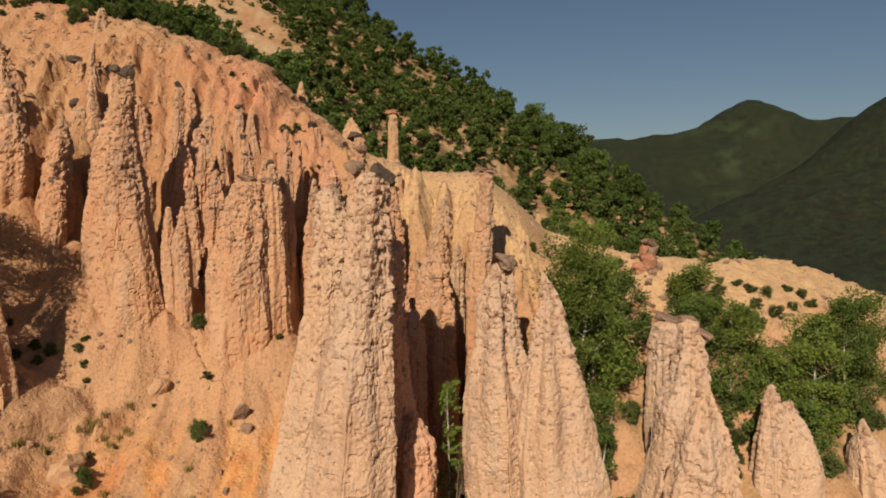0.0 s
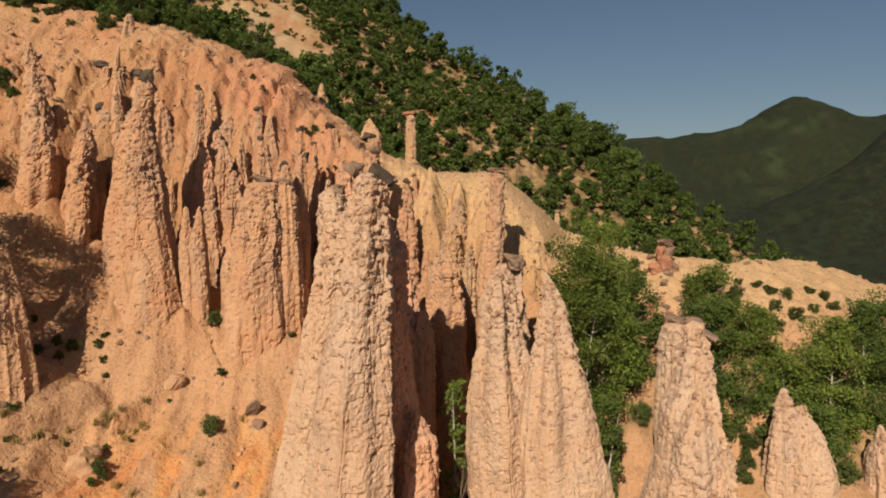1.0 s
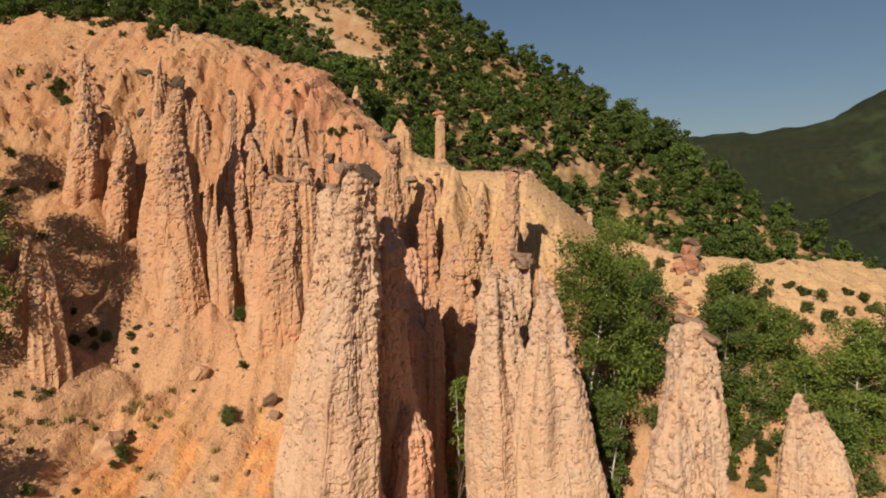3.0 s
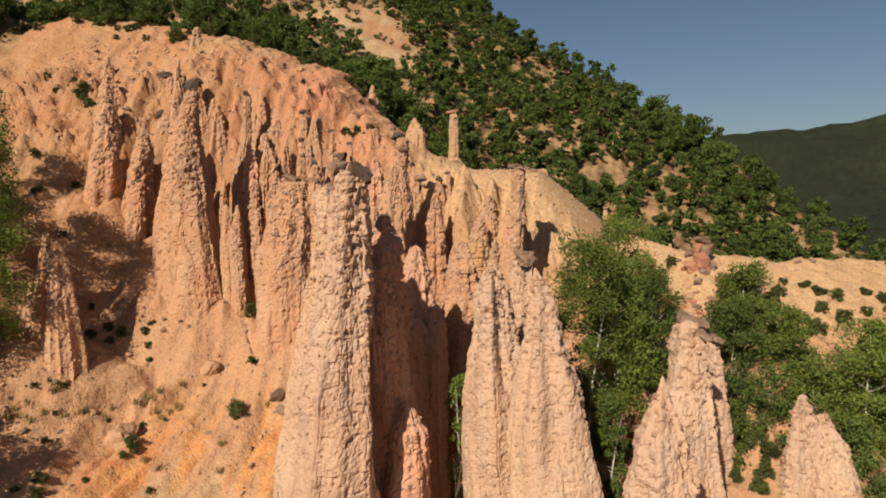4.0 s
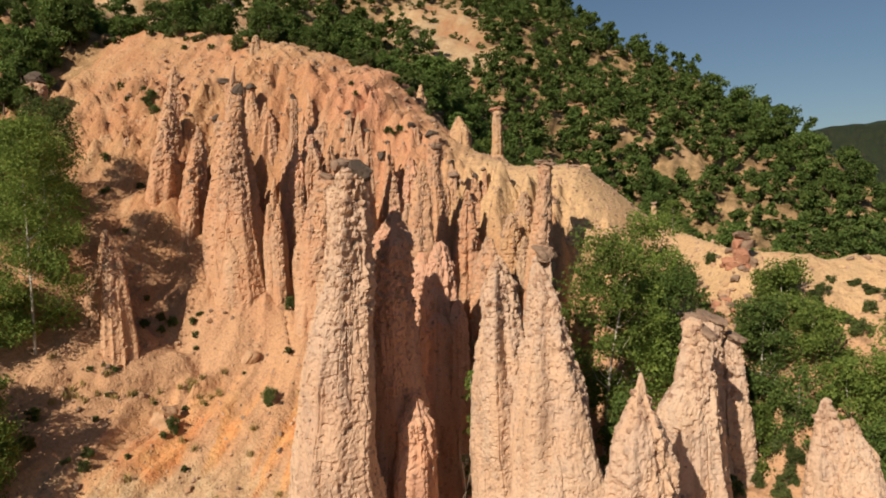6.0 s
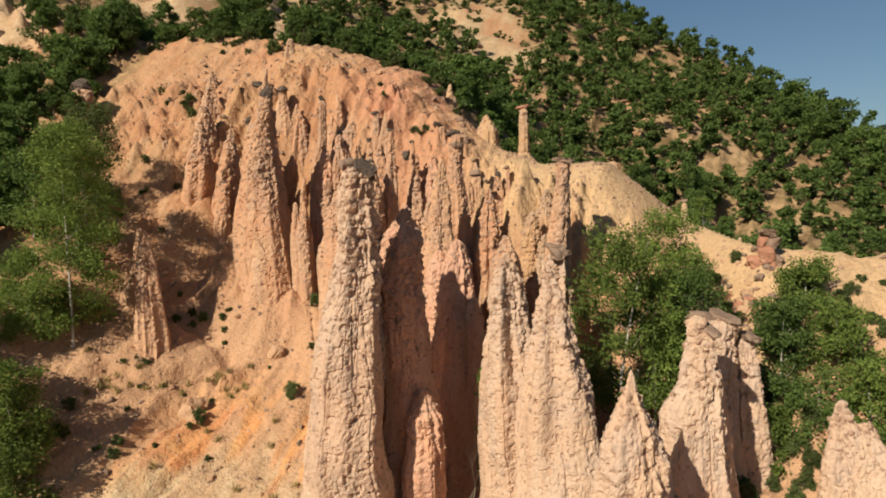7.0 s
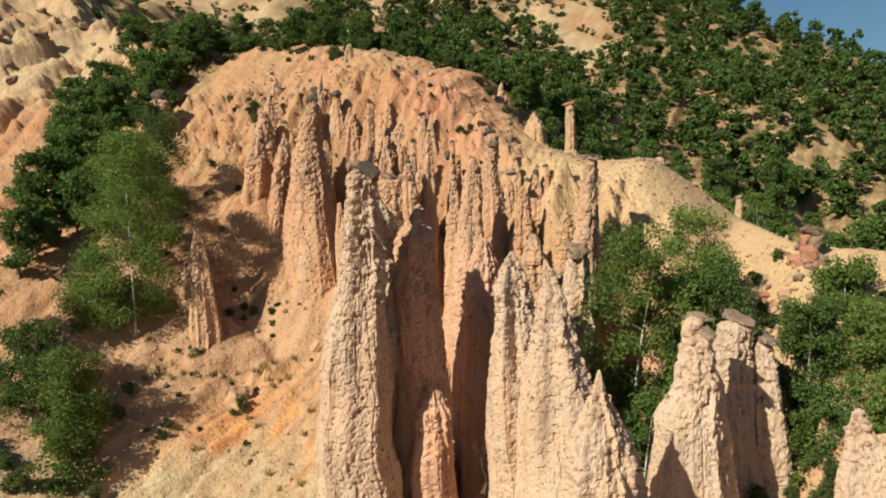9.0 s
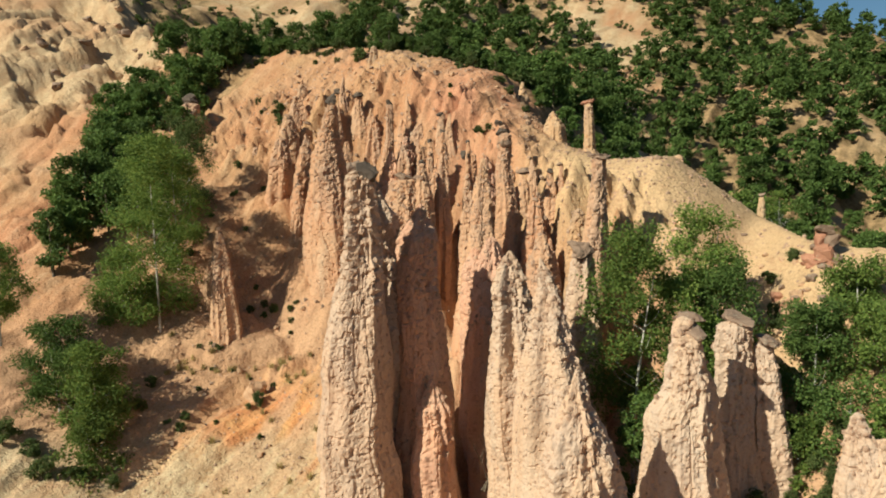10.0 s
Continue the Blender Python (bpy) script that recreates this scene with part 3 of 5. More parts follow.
def pillar(name, xy, rows, mat, label, seed, rough=1.0, flat=1.0, turn=0.0, foot=3.0, step=0.095, extra=(), stones=7.0, ragged=1.0):
    """One earth pillar, with further lobes in extra as (xy, rows, flat, turn)."""
    thing = tagged(new(name, None), label, "hoodoo", "earth hoodoos")
    base = rows[-1][0]
    thing.location = (xy[0], xy[1], base)
    rng = np.random.RandomState(seed)
    around = [float(ground_z(xy[0] + dx, xy[1] + dy)) for dx, dy in ((0, 0), (0, -0.9), (0.8, -0.3), (-0.8, -0.3), (0, -1.6))]
    foot = max(foot, base - min(around) + 0.6)
    for i, (c, rws, fl, tn) in enumerate([(xy, rows, flat, turn), *extra]):
        me, where, out, area = column_mesh("shaft", rws, seed + 5.3 * i, rough, fl, tn, foot, step, ragged)
        me.materials.append(mat if i == 0 or mat is not M_CRUSTED else M_PALE)
        ob = new("shaft", me)
        ob.parent = thing
        ob.location = (c[0] - xy[0], c[1] - xy[1], -base)
        k = int(min(2200, area * stones))
        pick = rng.randint(0, len(where), k)
        pm = pebble_mesh("pebble_crust", where[pick], out[pick], rng, 0.03, 0.085 + 0.075 * ragged * smooth(0.4, 0.9, (where[pick][:, 2] - where[:, 2].min()) / np.ptp(where[:, 2]))[:, None, None])
        pm.materials.append(M_PEBBLE)
        pb = tagged(new("pebble_crust", pm), "rounded pebbles stuck in the clay", kind="stuff")
        pb.parent = thing
        pb.location = ob.location
    return thing



# ---- plants ----
def leaves_mesh(name, centres, size, rng, droop=0.3):
    """Many small leaf sprays, one quad each, folded a little."""
    n = len(centres)
    nrm = rng.normal(size=(n, 3)) + (0, 0, 0.9)
    nrm /= np.linalg.norm(nrm, axis=1)[:, None]
    a = np.cross(nrm, rng.normal(size=(n, 3)))
    a /= np.linalg.norm(a, axis=1)[:, None]
    b = np.cross(nrm, a)
    s = size * rng.uniform(0.6, 1.35, (n, 1))
    fold = nrm * s * 0.22
    v = np.stack([centres - a * s * 0.62, centres - b * s * 0.36 + fold, centres + a * s * 0.62, centres + b * s * 0.36 + fold], 1).reshape(-1, 3)
    f = np.arange(4 * n).reshape(-1, 4)
    me = bpy.data.meshes.new(name)
    me.from_pydata(v.tolist(), [], f.tolist())
    return me


def crown_points(rng, height, radius, low, clumps, count, narrow=1.0):
    """Points for leaf sprays in a crown of several uneven clumps with gaps between."""
    pts = []
    for i in range(clumps):
        h = rng.uniform(0, 1)
        wide = radius * (1.0 - 0.75 * abs(h - 0.38) ** 1.2) * narrow
        a = rng.uniform(0, 2 * math.pi)
        d = wide * math.sqrt(rng.uniform(0.02, 0.75))
        c = np.array([d * math.cos(a), d * math.sin(a), low + (height - low) * h])
        r = radius * rng.uniform(0.16, 0.38)
        k = int(count / clumps * rng.uniform(0.7, 1.3))
        q = rng.normal(size=(k, 3))
        q /= np.linalg.norm(q, axis=1)[:, None]
        q *= (rng.uniform(0.15, 1, (k, 1)) ** 0.45) * r * (1, 1, 0.72)
        pts.append(c + q + rng.normal(size=(k, 3)) * 0.06 * radius)
    return np.concatenate(pts)


def tube(points, radii, sides=7):
    """Vertices and faces of a tapered limb along points."""
    pts = np.array(points, float)
    verts, faces = [], []
    for i, p in enumerate(pts):
        d = pts[min(i + 1, len(pts) - 1)] - pts[max(i - 1, 0)]
        d = d / (np.linalg.norm(d) + 1e-9)
        u = np.cross(d, (0.3, 0.9, 0.1))
        u /= np.linalg.norm(u) + 1e-9
        w = np.cross(d, u)
        for k in range(sides):
            a = 2 * math.pi * k / sides
            verts.append(p + radii[i] * (u * math.cos(a) + w * math.sin(a)))
    for i in range(len(pts) - 1):
        for k in range(sides):
            faces.append((i * sides + k, i * sides + (k + 1) % sides, (i + 1) * sides + (k + 1) % sides, (i + 1) * sides + k))
    return verts, faces


def limbs_mesh(name, rng, height, girth, limbs, reach, start=0.3):
    """A tapered, slightly bent trunk with limbs."""
    steps = 7
    bend = rng.normal(size=2) * 0.05 * height
    spine = [(bend[0] * (k / steps) ** 2, bend[1] * (k / steps) ** 2, -0.6 + (height + 0.6) * k / steps) for k in range(steps + 1)]
    V, F = tube(spine, [girth * (1.15 - k / steps) for k in range(steps + 1)])
    for i in range(limbs):
        h = rng.uniform(start, 0.9)
        a = rng.uniform(0, 2 * math.pi)
        p0 = np.array([bend[0] * h * h, bend[1] * h * h, height * h])
        ln = reach * rng.uniform(0.5, 1.0) * (1.15 - h)
        p1 = p0 + np.array([math.cos(a) * ln * 0.6, math.sin(a) * ln * 0.6, ln * 0.35])
        p2 = p0 + np.array([math.cos(a) * ln, math.sin(a) * ln, ln * 0.8])
        v, f = tube([p0, p1, p2], [girth * 0.42 * (1.1 - h), girth * 0.25 * (1.1 - h), girth * 0.08], 5)
        o = len(V)
        V += v
        F += [tuple(o + j for j in q) for q in f]
    me = bpy.data.meshes.new(name)
    me.from_pydata([tuple(p) for p in V], [], F)
    me.polygons.foreach_set("use_smooth", np.ones(len(me.polygons), dtype=bool))
    return me


def tree(name, label, category, seed, height, radius, low, clumps, count, size, leafmat, barkmat, girth, limbs=9, narrow=1.0, group="", stems=1):
    """A tree or shrub: an empty at its foot, a trunk with limbs, and a crown of leaf sprays."""
    rng = np.random.RandomState(seed)
    thing = tagged(new(name, None), label, category, group)
    for i in range(stems):
        me = limbs_mesh("trunk", rng, height * (0.92 if i == 0 else rng.uniform(0.6, 0.85)), girth, limbs, radius * 1.1)
        me.materials.append(barkmat)
        ob = new("trunk", me)
        ob.parent = thing
        if i:
            ob.location = (rng.uniform(-0.5, 0.5), rng.uniform(-0.5, 0.5), 0)
    me = leaves_mesh("crown", crown_points(rng, height, radius, low, clumps, count, narrow), size, rng)
    me.materials.append(leafmat)
    ob = new("crown", me)
    ob.parent = thing
    return thing


def stand(x, y, turn=0.0, s=1.0, sink=0.0, sz=None):
    """A pose on the ground."""
    return pose(x, y, float(ground_z(x, y)) - sink, 0, 0, turn) @ Matrix.Diagonal((s, s, sz or s, 1))


OAKS = [tree("oak_tree", "small dark green oak tree on the dry hillside", "tree", 40 + i, h, r, lo, c, int(n * 2.1), 0.34, M_OAK, M_BARK, 0.16, 8, group="hillside trees")
        for i, (h, r, lo, c, n) in enumerate([(5.5, 2.6, 1.0, 24, 1250), (6.6, 2.9, 1.4, 30, 1400), (4.6, 2.4, 0.7, 22, 1050), (7.2, 2.6, 1.6, 28, 1350)])]
BUSHES = [tree("shrub", "low green leafy shrub growing on the clay", "shrub", 60 + i, h, r, lo, c * 2, int(n * 2.6), 0.19, M_SHRUB, M_BARK, 0.04, 8, group="shrubs", stems=2)
          for i, (h, r, lo, c, n) in enumerate([(1.8, 1.35, 0.1, 10, 700), (1.3, 1.15, 0.05, 8, 520), (2.4, 1.6, 0.2, 12, 900)])]
used = set()


def plant(kind, i, x, y, turn, s=1.0, sink=0.1, sz=None):
    src = kind[i % len(kind)]
    m = stand(x, y, turn, s, sink, sz)
    if src.name not in used:
        used.add(src.name)
        src.matrix_basis = m
        return src
    return copy_thing(src, m)


rng = np.random.RandomState(11)
k = 0
spots = []
for _ in range(9000):
    x, y = rng.uniform(-95, 62), rng.uniform(63, 205)
    s = crest(x, y)
    if s > TREELIM or (abs(x) > 30 + y * 0.35 and x > 0) or x < -20 - y * 0.55:
        continue
    if wooded(x, y) < rng.uniform(0.05, 0.55):
        continue
    if any((x - a) ** 2 + (y - b) ** 2 < 13 for a, b in spots):
        continue
    spots.append((x, y))
spots.sort(key=lambda p: p[1])
near_spots, far_spots = spots[:165], spots[165:]
for x, y in near_spots:
    plant(OAKS, k, x, y, rng.uniform(0, 360), rng.uniform(0.5, 0.98), 0.2)
    k += 1
# the closed wood further up
far_pts = []
for x, y in far_spots:
    h = rng.uniform(3.6, 5.8)
    q = crown_points(rng, h, h * 0.48, 0.5, 14, 620)
    far_pts.append(q + (x, y, float(ground_z(x, y))))
me = leaves_mesh("hill_wood", np.concatenate(far_pts), 0.50, rng)
me.materials.append(M_OAK)
tagged(new("hill_wood", me), "dense dark green oak wood along the hill crest", "wood", kind="stuff")

for x, y, s in ((18.6, 138, 1.25), (17.0, 138.6, 1.0), (24.4, 130, 1.35), (22.8, 132.5, 1.15), (27.2, 126, 1.2), (8.8, 140, 0.9), (33.4, 121.4, 1.1), (30.5, 123.5, 1.0), (20.6, 135.5, 1.0)):
    plant(OAKS, k, x, y, 37 * k, s, 0.2)
    k += 1

# low scrub between the trees of the hill
scrub = []
for _ in range(2100):
    x, y = rng.uniform(-95, 62), rng.uniform(57, 190)
    if wooded(x, y) < rng.uniform(-1.5, 0.1):
        continue
    h = rng.uniform(0.7, 1.9)
    scrub.append(crown_points(rng, h, h * 0.8, 0.0, 5, 110) + (x, y, float(ground_z(x, y))))
me = leaves_mesh("hill_scrub", np.concatenate(scrub), 0.34, rng)
me.materials.append(M_SHRUB)
tagged(new("hill_scrub", me), "low green scrub between the trees of the hill", "scrub", kind="stuff")

# oaks along the rim above the bare wall and down the rib beside it
for x in np.arange(-47, -11, 1.9):
    for row in range(3):
        y = np.interp(x, (-47, -40, -33, -28, -24, -18, -12), (53.8, 53.4, 54.6, 55.6, 56.5, 58.5, 58.5)) + row * 2.6 + rng.uniform(-0.6, 0.6)
        if row == 0 and x > -17:
            continue
        plant(OAKS, k, x + rng.uniform(-0.7, 0.7), y, rng.uniform(0, 360), rng.uniform(0.42, 0.72) * (0.75 if x > -24 else 1.0), 0.2)
        k += 1
for x, y, s in ((-42.6, 46, 0.6), (-44.2, 48.8, 0.7), (-43, 44.8, 0.6), (-43.5, 47.5, 0.8), (-42, 43, 0.7), (-44, 44, 0.8), (-45.5, 40.5, 0.9), (-43, 39.5, 0.7), (-41, 40.5, 0.6), (-46.5, 38, 0.8),
                (-40.5, 43.5, 0.55), (-46, 53, 0.7), (-44.5, 50.5, 0.9), (-44, 35.5, 0.7), (-42.5, 37.5, 0.6), (-39.5, 36.5, 0.7), (-37, 37.5, 0.6), (-38.3, 33.5, 0.7), (-36, 35, 0.6), (-37.5, 39.6, 0.5), (-33, 27, 0.8), (-35, 29.5, 0.9), (-37, 32, 0.8), (-31.5, 25.2, 0.7), (-39.5, 32.5, 0.8), (-41, 34.5, 0.8), (-34.5, 32.5, 0.7), (-32.5, 29.8, 0.7), (-37.5, 29, 0.7)):
    plant(OAKS, k, x, y, rng.uniform(0, 360), s, 0.2)
    k += 1

# oaks and shrubs at the head of the rib
for i, (x, y) in enumerate(((-52.6, 48.9), (-50.3, 50.4), (-50.0, 46.3), (-47.7, 47.7), (-45.9, 49.5), (-50.0, 42.7), (-48.1, 43.6), (-44.1, 46.7), (-42.5, 48.4), (-48.4, 40.5), (-42.8, 39.4), (-46.5, 38.7), (-45.9, 45.0), (-49.6, 39.7))):
    plant(OAKS, k, x, y, 83 * i, (0.5, 0.62, 0.72)[i % 3], 0.2)
    k += 1

# light green saplings behind the buff ridge
SAPLINGS = [tree("sapling", "young light green tree with thin pale stems", "tree", 340 + i, h, r, 0.4, 26, 2300, 0.2, M_BIRCH, M_WHITEBARK, 0.05, 10, 0.9, "saplings", 3)
            for i, (h, r) in enumerate(((4.6, 1.8), (3.6, 1.6), (5.4, 1.9)))]
rng = np.random.RandomState(19)
for i in range(46):
    x = rng.uniform(-9, 34)
    y = (60 if x < 9 else 54) + 30 * rng.uniform() ** 1.6
    plant(SAPLINGS, i, x, y, rng.uniform(0, 360), rng.uniform(0.6, 1.05), 0.1)

# birches and leafy trees among the pillars
def birch(seed, x, y, zb, zt, radius, label="slender birch with pale trunk and light green leaves", mat=None, low=0.22, count=5200, narrow=1.0, size=0.13):
    h = zt - zb
    t = tree("birch_tree", label, "tree", seed, h, radius, h * low, int(34 + h * 4), int(count * 2.1), size, mat or M_BIRCH, M_WHITEBARK, 0.085, 16, narrow, "birches")
    t.location = (x, y, zb)
    return t


birch(101, 6.6, 34.8, 0.5, 12.8, 2.3, count=7000)
birch(102, 8.5, 40.0, 4.0, 12.9, 2.3, count=6200)
birch(103, 9.8, 38.6, 3.0, 10.2, 2.0, count=5200, mat=M_OAK, label="leafy tree with dark green crown in the ravine")
birch(104, 8.2, 37.0, 1.0, 9.6, 2.2, count=5200)
birch(106, 7.6, 33.2, -2.0, 4.6, 1.1, count=2600, mat=M_OAK, label="leafy tree with dark green crown in the ravine")
birch(111, -24.2, 28.7, 5.2, 18.8, 3.0, count=10000, low=0.12)
birch(112, -26.6, 31.8, 9.0, 18.0, 2.6, count=6200)
birch(113, -29.8, 35.0, 12.5, 21.0, 2.4, count=5200, mat=M_SHRUB, label="maple with yellowish green leaves on the slope")
birch(114, -26.4, 27.4, 5.0, 11.5, 2.4, count=5200)
birch(119, -30.6, 31.0, 11.5, 17.5, 2.2, count=4200, mat=M_OAK, label="leafy tree with dark green crown on the slope")
birch(115, -20.9, 22.6, -0.5, 6.2, 2.3, count=6200)
birch(116, -23.8, 21.8, 1.0, 7.6, 2.3, count=5000, mat=M_OAK, label="leafy tree with dark green crown on the slope")
birch(117, -19.2, 21.4, -3.0, 3.0, 1.9, count=4200)
birch(118, -27.6, 20.2, 6.5, 12.0, 2.1, count=4200)
birch(130, 0.35, 33.6, -2.5, 5.6, 0.75, "thin leafy sapling in the slot between two hoodoos", count=900, low=0.15)
birch(121, 15.2, 41.6, 4.5, 10.3, 1.9, count=5600)
birch(122, 13.9, 38.0, 2.0, 8.8, 1.9, count=5200, mat=M_OAK, label="leafy tree with dark green crown beside the pillars")
birch(123, 16.6, 38.6, 2.5, 8.6, 1.8, count=4200)
birch(124, 19.6, 36.0, 0.5, 8.2, 1.9, count=5200)
birch(125, 21.6, 36.4, 0.5, 9.0, 2.0, count=4600, mat=M_OAK, label="leafy tree with dark green crown beside the pillars")
birch(126, 17.6, 36.2, 0.0, 6.4, 1.7, count=4200)
birch(128, 15.6, 36.4, -1.0, 5.5, 1.9, count=4200, mat=M_OAK, label="leafy tree with dark green crown beside the pillars")
birch(129, 18.6, 34.6, -2.0, 4.0, 1.6, count=3600, mat=M_OAK, label="leafy tree with dark green crown beside the pillars")
birch(130, 13.2, 36.0, -1.0, 4.2, 1.5, count=3200)
birch(127, 23.6, 38.6, 2.0, 9.0, 2.0, count=4200)


CAPPED = []
# each: foot, then height, radius and lean from top to foot
pillar("hoodoo", (-3.7, 26.5), ((15.1, 0.66, 0.95, 0.0), (13.3, 0.9, 0.87, 0.0), (11.0, 1.02, 0.69, 0.0), (8.7, 1.3, 0.51, 0.0), (6.3, 1.55, 0.26, 0.0), (2.1, 1.8, 0.12, 0.0)), M_CRUSTED, "tall pale peach clay hoodoo studded with pebbles", 1, step=0.068, extra=[((-5.4, 29.2), ((14.5, 0.61, 0.5, 0.0), (13.2, 1.04, 0.8, 0.0), (10.7, 1.27, 0.8, 0.0), (8.3, 1.50, 0.6, 0.0), (5.8, 1.78, 0.3, 0.0), (1.2, 2.02, 0.0, 0.0)), 1.0, 0)])
pillar("hoodoo", (-2.8, 30.4), ((13.6, 0.2, 0.2, 0.2), (12.9, 0.55, 0.1, 0.2), (11.8, 1.0, 0.0, 0.0), (9.8, 1.29, -0.1, -0.1), (6.9, 1.44, -0.1, -0.0), (3.9, 1.66, 0.0, 0.0), (-1.4, 1.82, 0.0, 0.0)), M_RED, "tall reddish clay hoodoo in the shade of its neighbour", 3, extra=[((-1.3, 29.4), ((5.0, 0.27, 0.0, 0.0), (3.8, 0.78, 0.0, 0.0), (1.6, 1.08, 0.0, 0.0), (-0.7, 1.16, 0.0, 0.0)), 1.0, 0)])
pillar("hoodoo", (5.0, 30.2), ((11.1, 0.08, -0.6, -0.0), (9.8, 0.48, -0.3, -0.0), (8.0, 0.92, -0.3, -0.0), (5.4, 1.56, -0.2, -0.0), (2.8, 1.94, -0.1, -0.0), (0.7, 2.18, 0.0, 0.0)), M_PALE, "tall pale peach clay hoodoo studded with pebbles", 5, step=0.068, extra=[((2.8, 30.9), ((11.3, 0.18, -0.4, 0.0), (10.6, 0.55, -0.45, -0.0), (9.7, 0.85, -0.4, -0.0), (7.9, 1.02, -0.35, -0.0), (5.2, 1.54, -0.2, -0.0), (0.4, 1.65, 0.0, 0.0)), 1.0, 0)])
pillar("hoodoo", (2.8, 36.5), ((10.8, 0.56, 0.4, 0.3), (8.7, 0.82, 0.3, 0.2), (6.3, 1.05, 0.1, 0.1), (3.3, 1.28, 0.0, 0.0)), M_PALE, "tall pale peach clay hoodoo studded with pebbles", 7)
pillar("hoodoo", (2.3, 40.2), ((15.9, 0.43, 0.3, 0.2), (13.8, 0.56, 0.2, 0.2), (11.5, 0.78, 0.1, 0.1), (8.9, 0.89, 0.0, 0.0)), M_ORANGE, "weathered orange clay hoodoo studded with pebbles", 8)
pillar("hoodoo", (-1.8, 42.5), ((11.2, 0.14, -0.0, -0.0), (9.2, 0.50, 0.0, 0.0), (6.3, 0.81, 0.0, 0.0)), M_ORANGE, "weathered orange clay hoodoo studded with pebbles", 9)
pillar("hoodoo", (-5.4, 39.2), ((16.4, 0.18, 0.6, 0.4), (14.7, 0.57, 0.5, 0.4), (12.3, 0.71, 0.4, 0.3), (9.4, 0.98, 0.2, 0.2), (6.5, 1.34, 0.0, 0.0)), M_ORANGE, "weathered orange clay hoodoo studded with pebbles", 10)
pillar("hoodoo", (-5.2, 42.8), ((18.1, 0.37, 0.1, 0.1), (15.9, 0.51, -0.1, -0.0), (14.0, 0.68, -0.0, -0.0), (10.2, 1.04, 0.0, 0.0)), M_ORANGE, "weathered orange clay hoodoo studded with pebbles", 11)
pillar("hoodoo", (-9.7, 39.8), ((16.3, 0.26, -0.1, -0.1), (14.2, 0.57, 0.0, 0.0), (11.1, 0.67, 0.1, 0.1), (7.7, 0.86, 0.0, 0.0)), M_ORANGE, "weathered orange clay hoodoo studded with pebbles", 12)
pillar("hoodoo", (-9.6, 41.5), ((18.5, 0.17, 0.2, 0.1), (15.3, 0.53, 0.1, 0.1), (12.2, 0.72, 0.1, 0.1), (9.5, 0.59, 0.0, 0.0)), M_ORANGE, "weathered orange clay hoodoo studded with pebbles", 13)
pillar("hoodoo", (-9.3, 44.2), ((18.0, 0.16, 0.1, 0.1), (14.5, 0.41, 0.0, 0.0)), M_ORANGE, "weathered orange clay hoodoo studded with pebbles", 14)
pillar("hoodoo", (-8.7, 48.3), ((19.4, 0.26, -0.0, -0.0), (15.5, 0.42, 0.0, 0.0)), M_ORANGE, "weathered orange clay hoodoo studded with pebbles", 15)
pillar("hoodoo", (-9.5, 45.2), ((17.2, 0.28, -0.0, -0.0), (14.3, 0.43, 0.0, 0.0)), M_ORANGE, "weathered orange clay hoodoo studded with pebbles", 16)
pillar("hoodoo", (-11.5, 39.5), ((15.3, 0.84, 0.5, 0.0), (13.2, 1.39, 0.4, 0.0), (10.2, 1.86, 0.0, 0.0), (6.2, 1.97, -0.1, -0.0), (4.9, 2.01, 0.0, 0.0)), M_ORANGE, "weathered orange clay hoodoo studded with pebbles", 17)
pillar("hoodoo", (-12.1, 38.6), ((14.5, 0.13, 0.1, 0.0), (12.3, 0.73, 0.0, 0.0), (9.7, 0.86, 0.0, 0.0)), M_ORANGE, "weathered orange clay hoodoo studded with pebbles", 18)
pillar("hoodoo", (-12.8, 44.4), ((18.3, 0.18, 0.1, 0.0), (15.7, 0.44, 0.0, 0.0)), M_ORANGE, "weathered orange clay hoodoo studded with pebbles", 19)
pillar("hoodoo", (-15.7, 39.4), ((13.9, 0.18, -0.0, -0.0), (11.7, 0.37, -0.1, -0.0), (9.6, 0.42, 0.0, 0.0)), M_ORANGE, "weathered orange clay hoodoo studded with pebbles", 20)
pillar("hoodoo", (-14.7, 39.2), ((14.0, 0.13, -0.1, -0.0), (11.7, 0.53, -0.2, -0.0), (8.9, 0.56, -0.1, -0.0), (6.6, 0.50, 0.0, 0.0)), M_ORANGE, "weathered orange clay hoodoo studded with pebbles", 21)
pillar("hoodoo", (-15.4, 44.3), ((18.3, 0.18, 0.1, 0.0), (17.1, 0.59, 0.1, 0.0), (15.0, 0.65, 0.0, 0.0), (12.2, 0.59, 0.0, 0.0)), M_ORANGE, "weathered orange clay hoodoo studded with pebbles", 22)
pillar("hoodoo", (-17.5, 44.7), ((21.5, 0.32, 0.6, 0.0), (18.9, 0.37, 0.5, 0.0), (16.5, 0.69, 0.1, 0.0), (15.2, 0.79, 0.0, 0.0)), M_ORANGE, "weathered orange clay hoodoo studded with pebbles", 23)
pillar("hoodoo", (-18.3, 39.4), ((21.1, 0.41, 0.5, 0.0), (19.5, 0.66, 0.2, 0.0), (18.6, 0.89, -0.1, -0.0), (16.7, 1.17, -0.2, -0.0), (14.9, 1.51, -0.2, -0.0), (11.7, 1.93, -0.0, -0.0), (8.9, 2.21, 0.1, 0.0), (6.2, 2.43, 0.1, 0.0), (4.5, 2.02, 0.0, 0.0)), M_ORANGE, "weathered orange clay hoodoo studded with pebbles", 24)
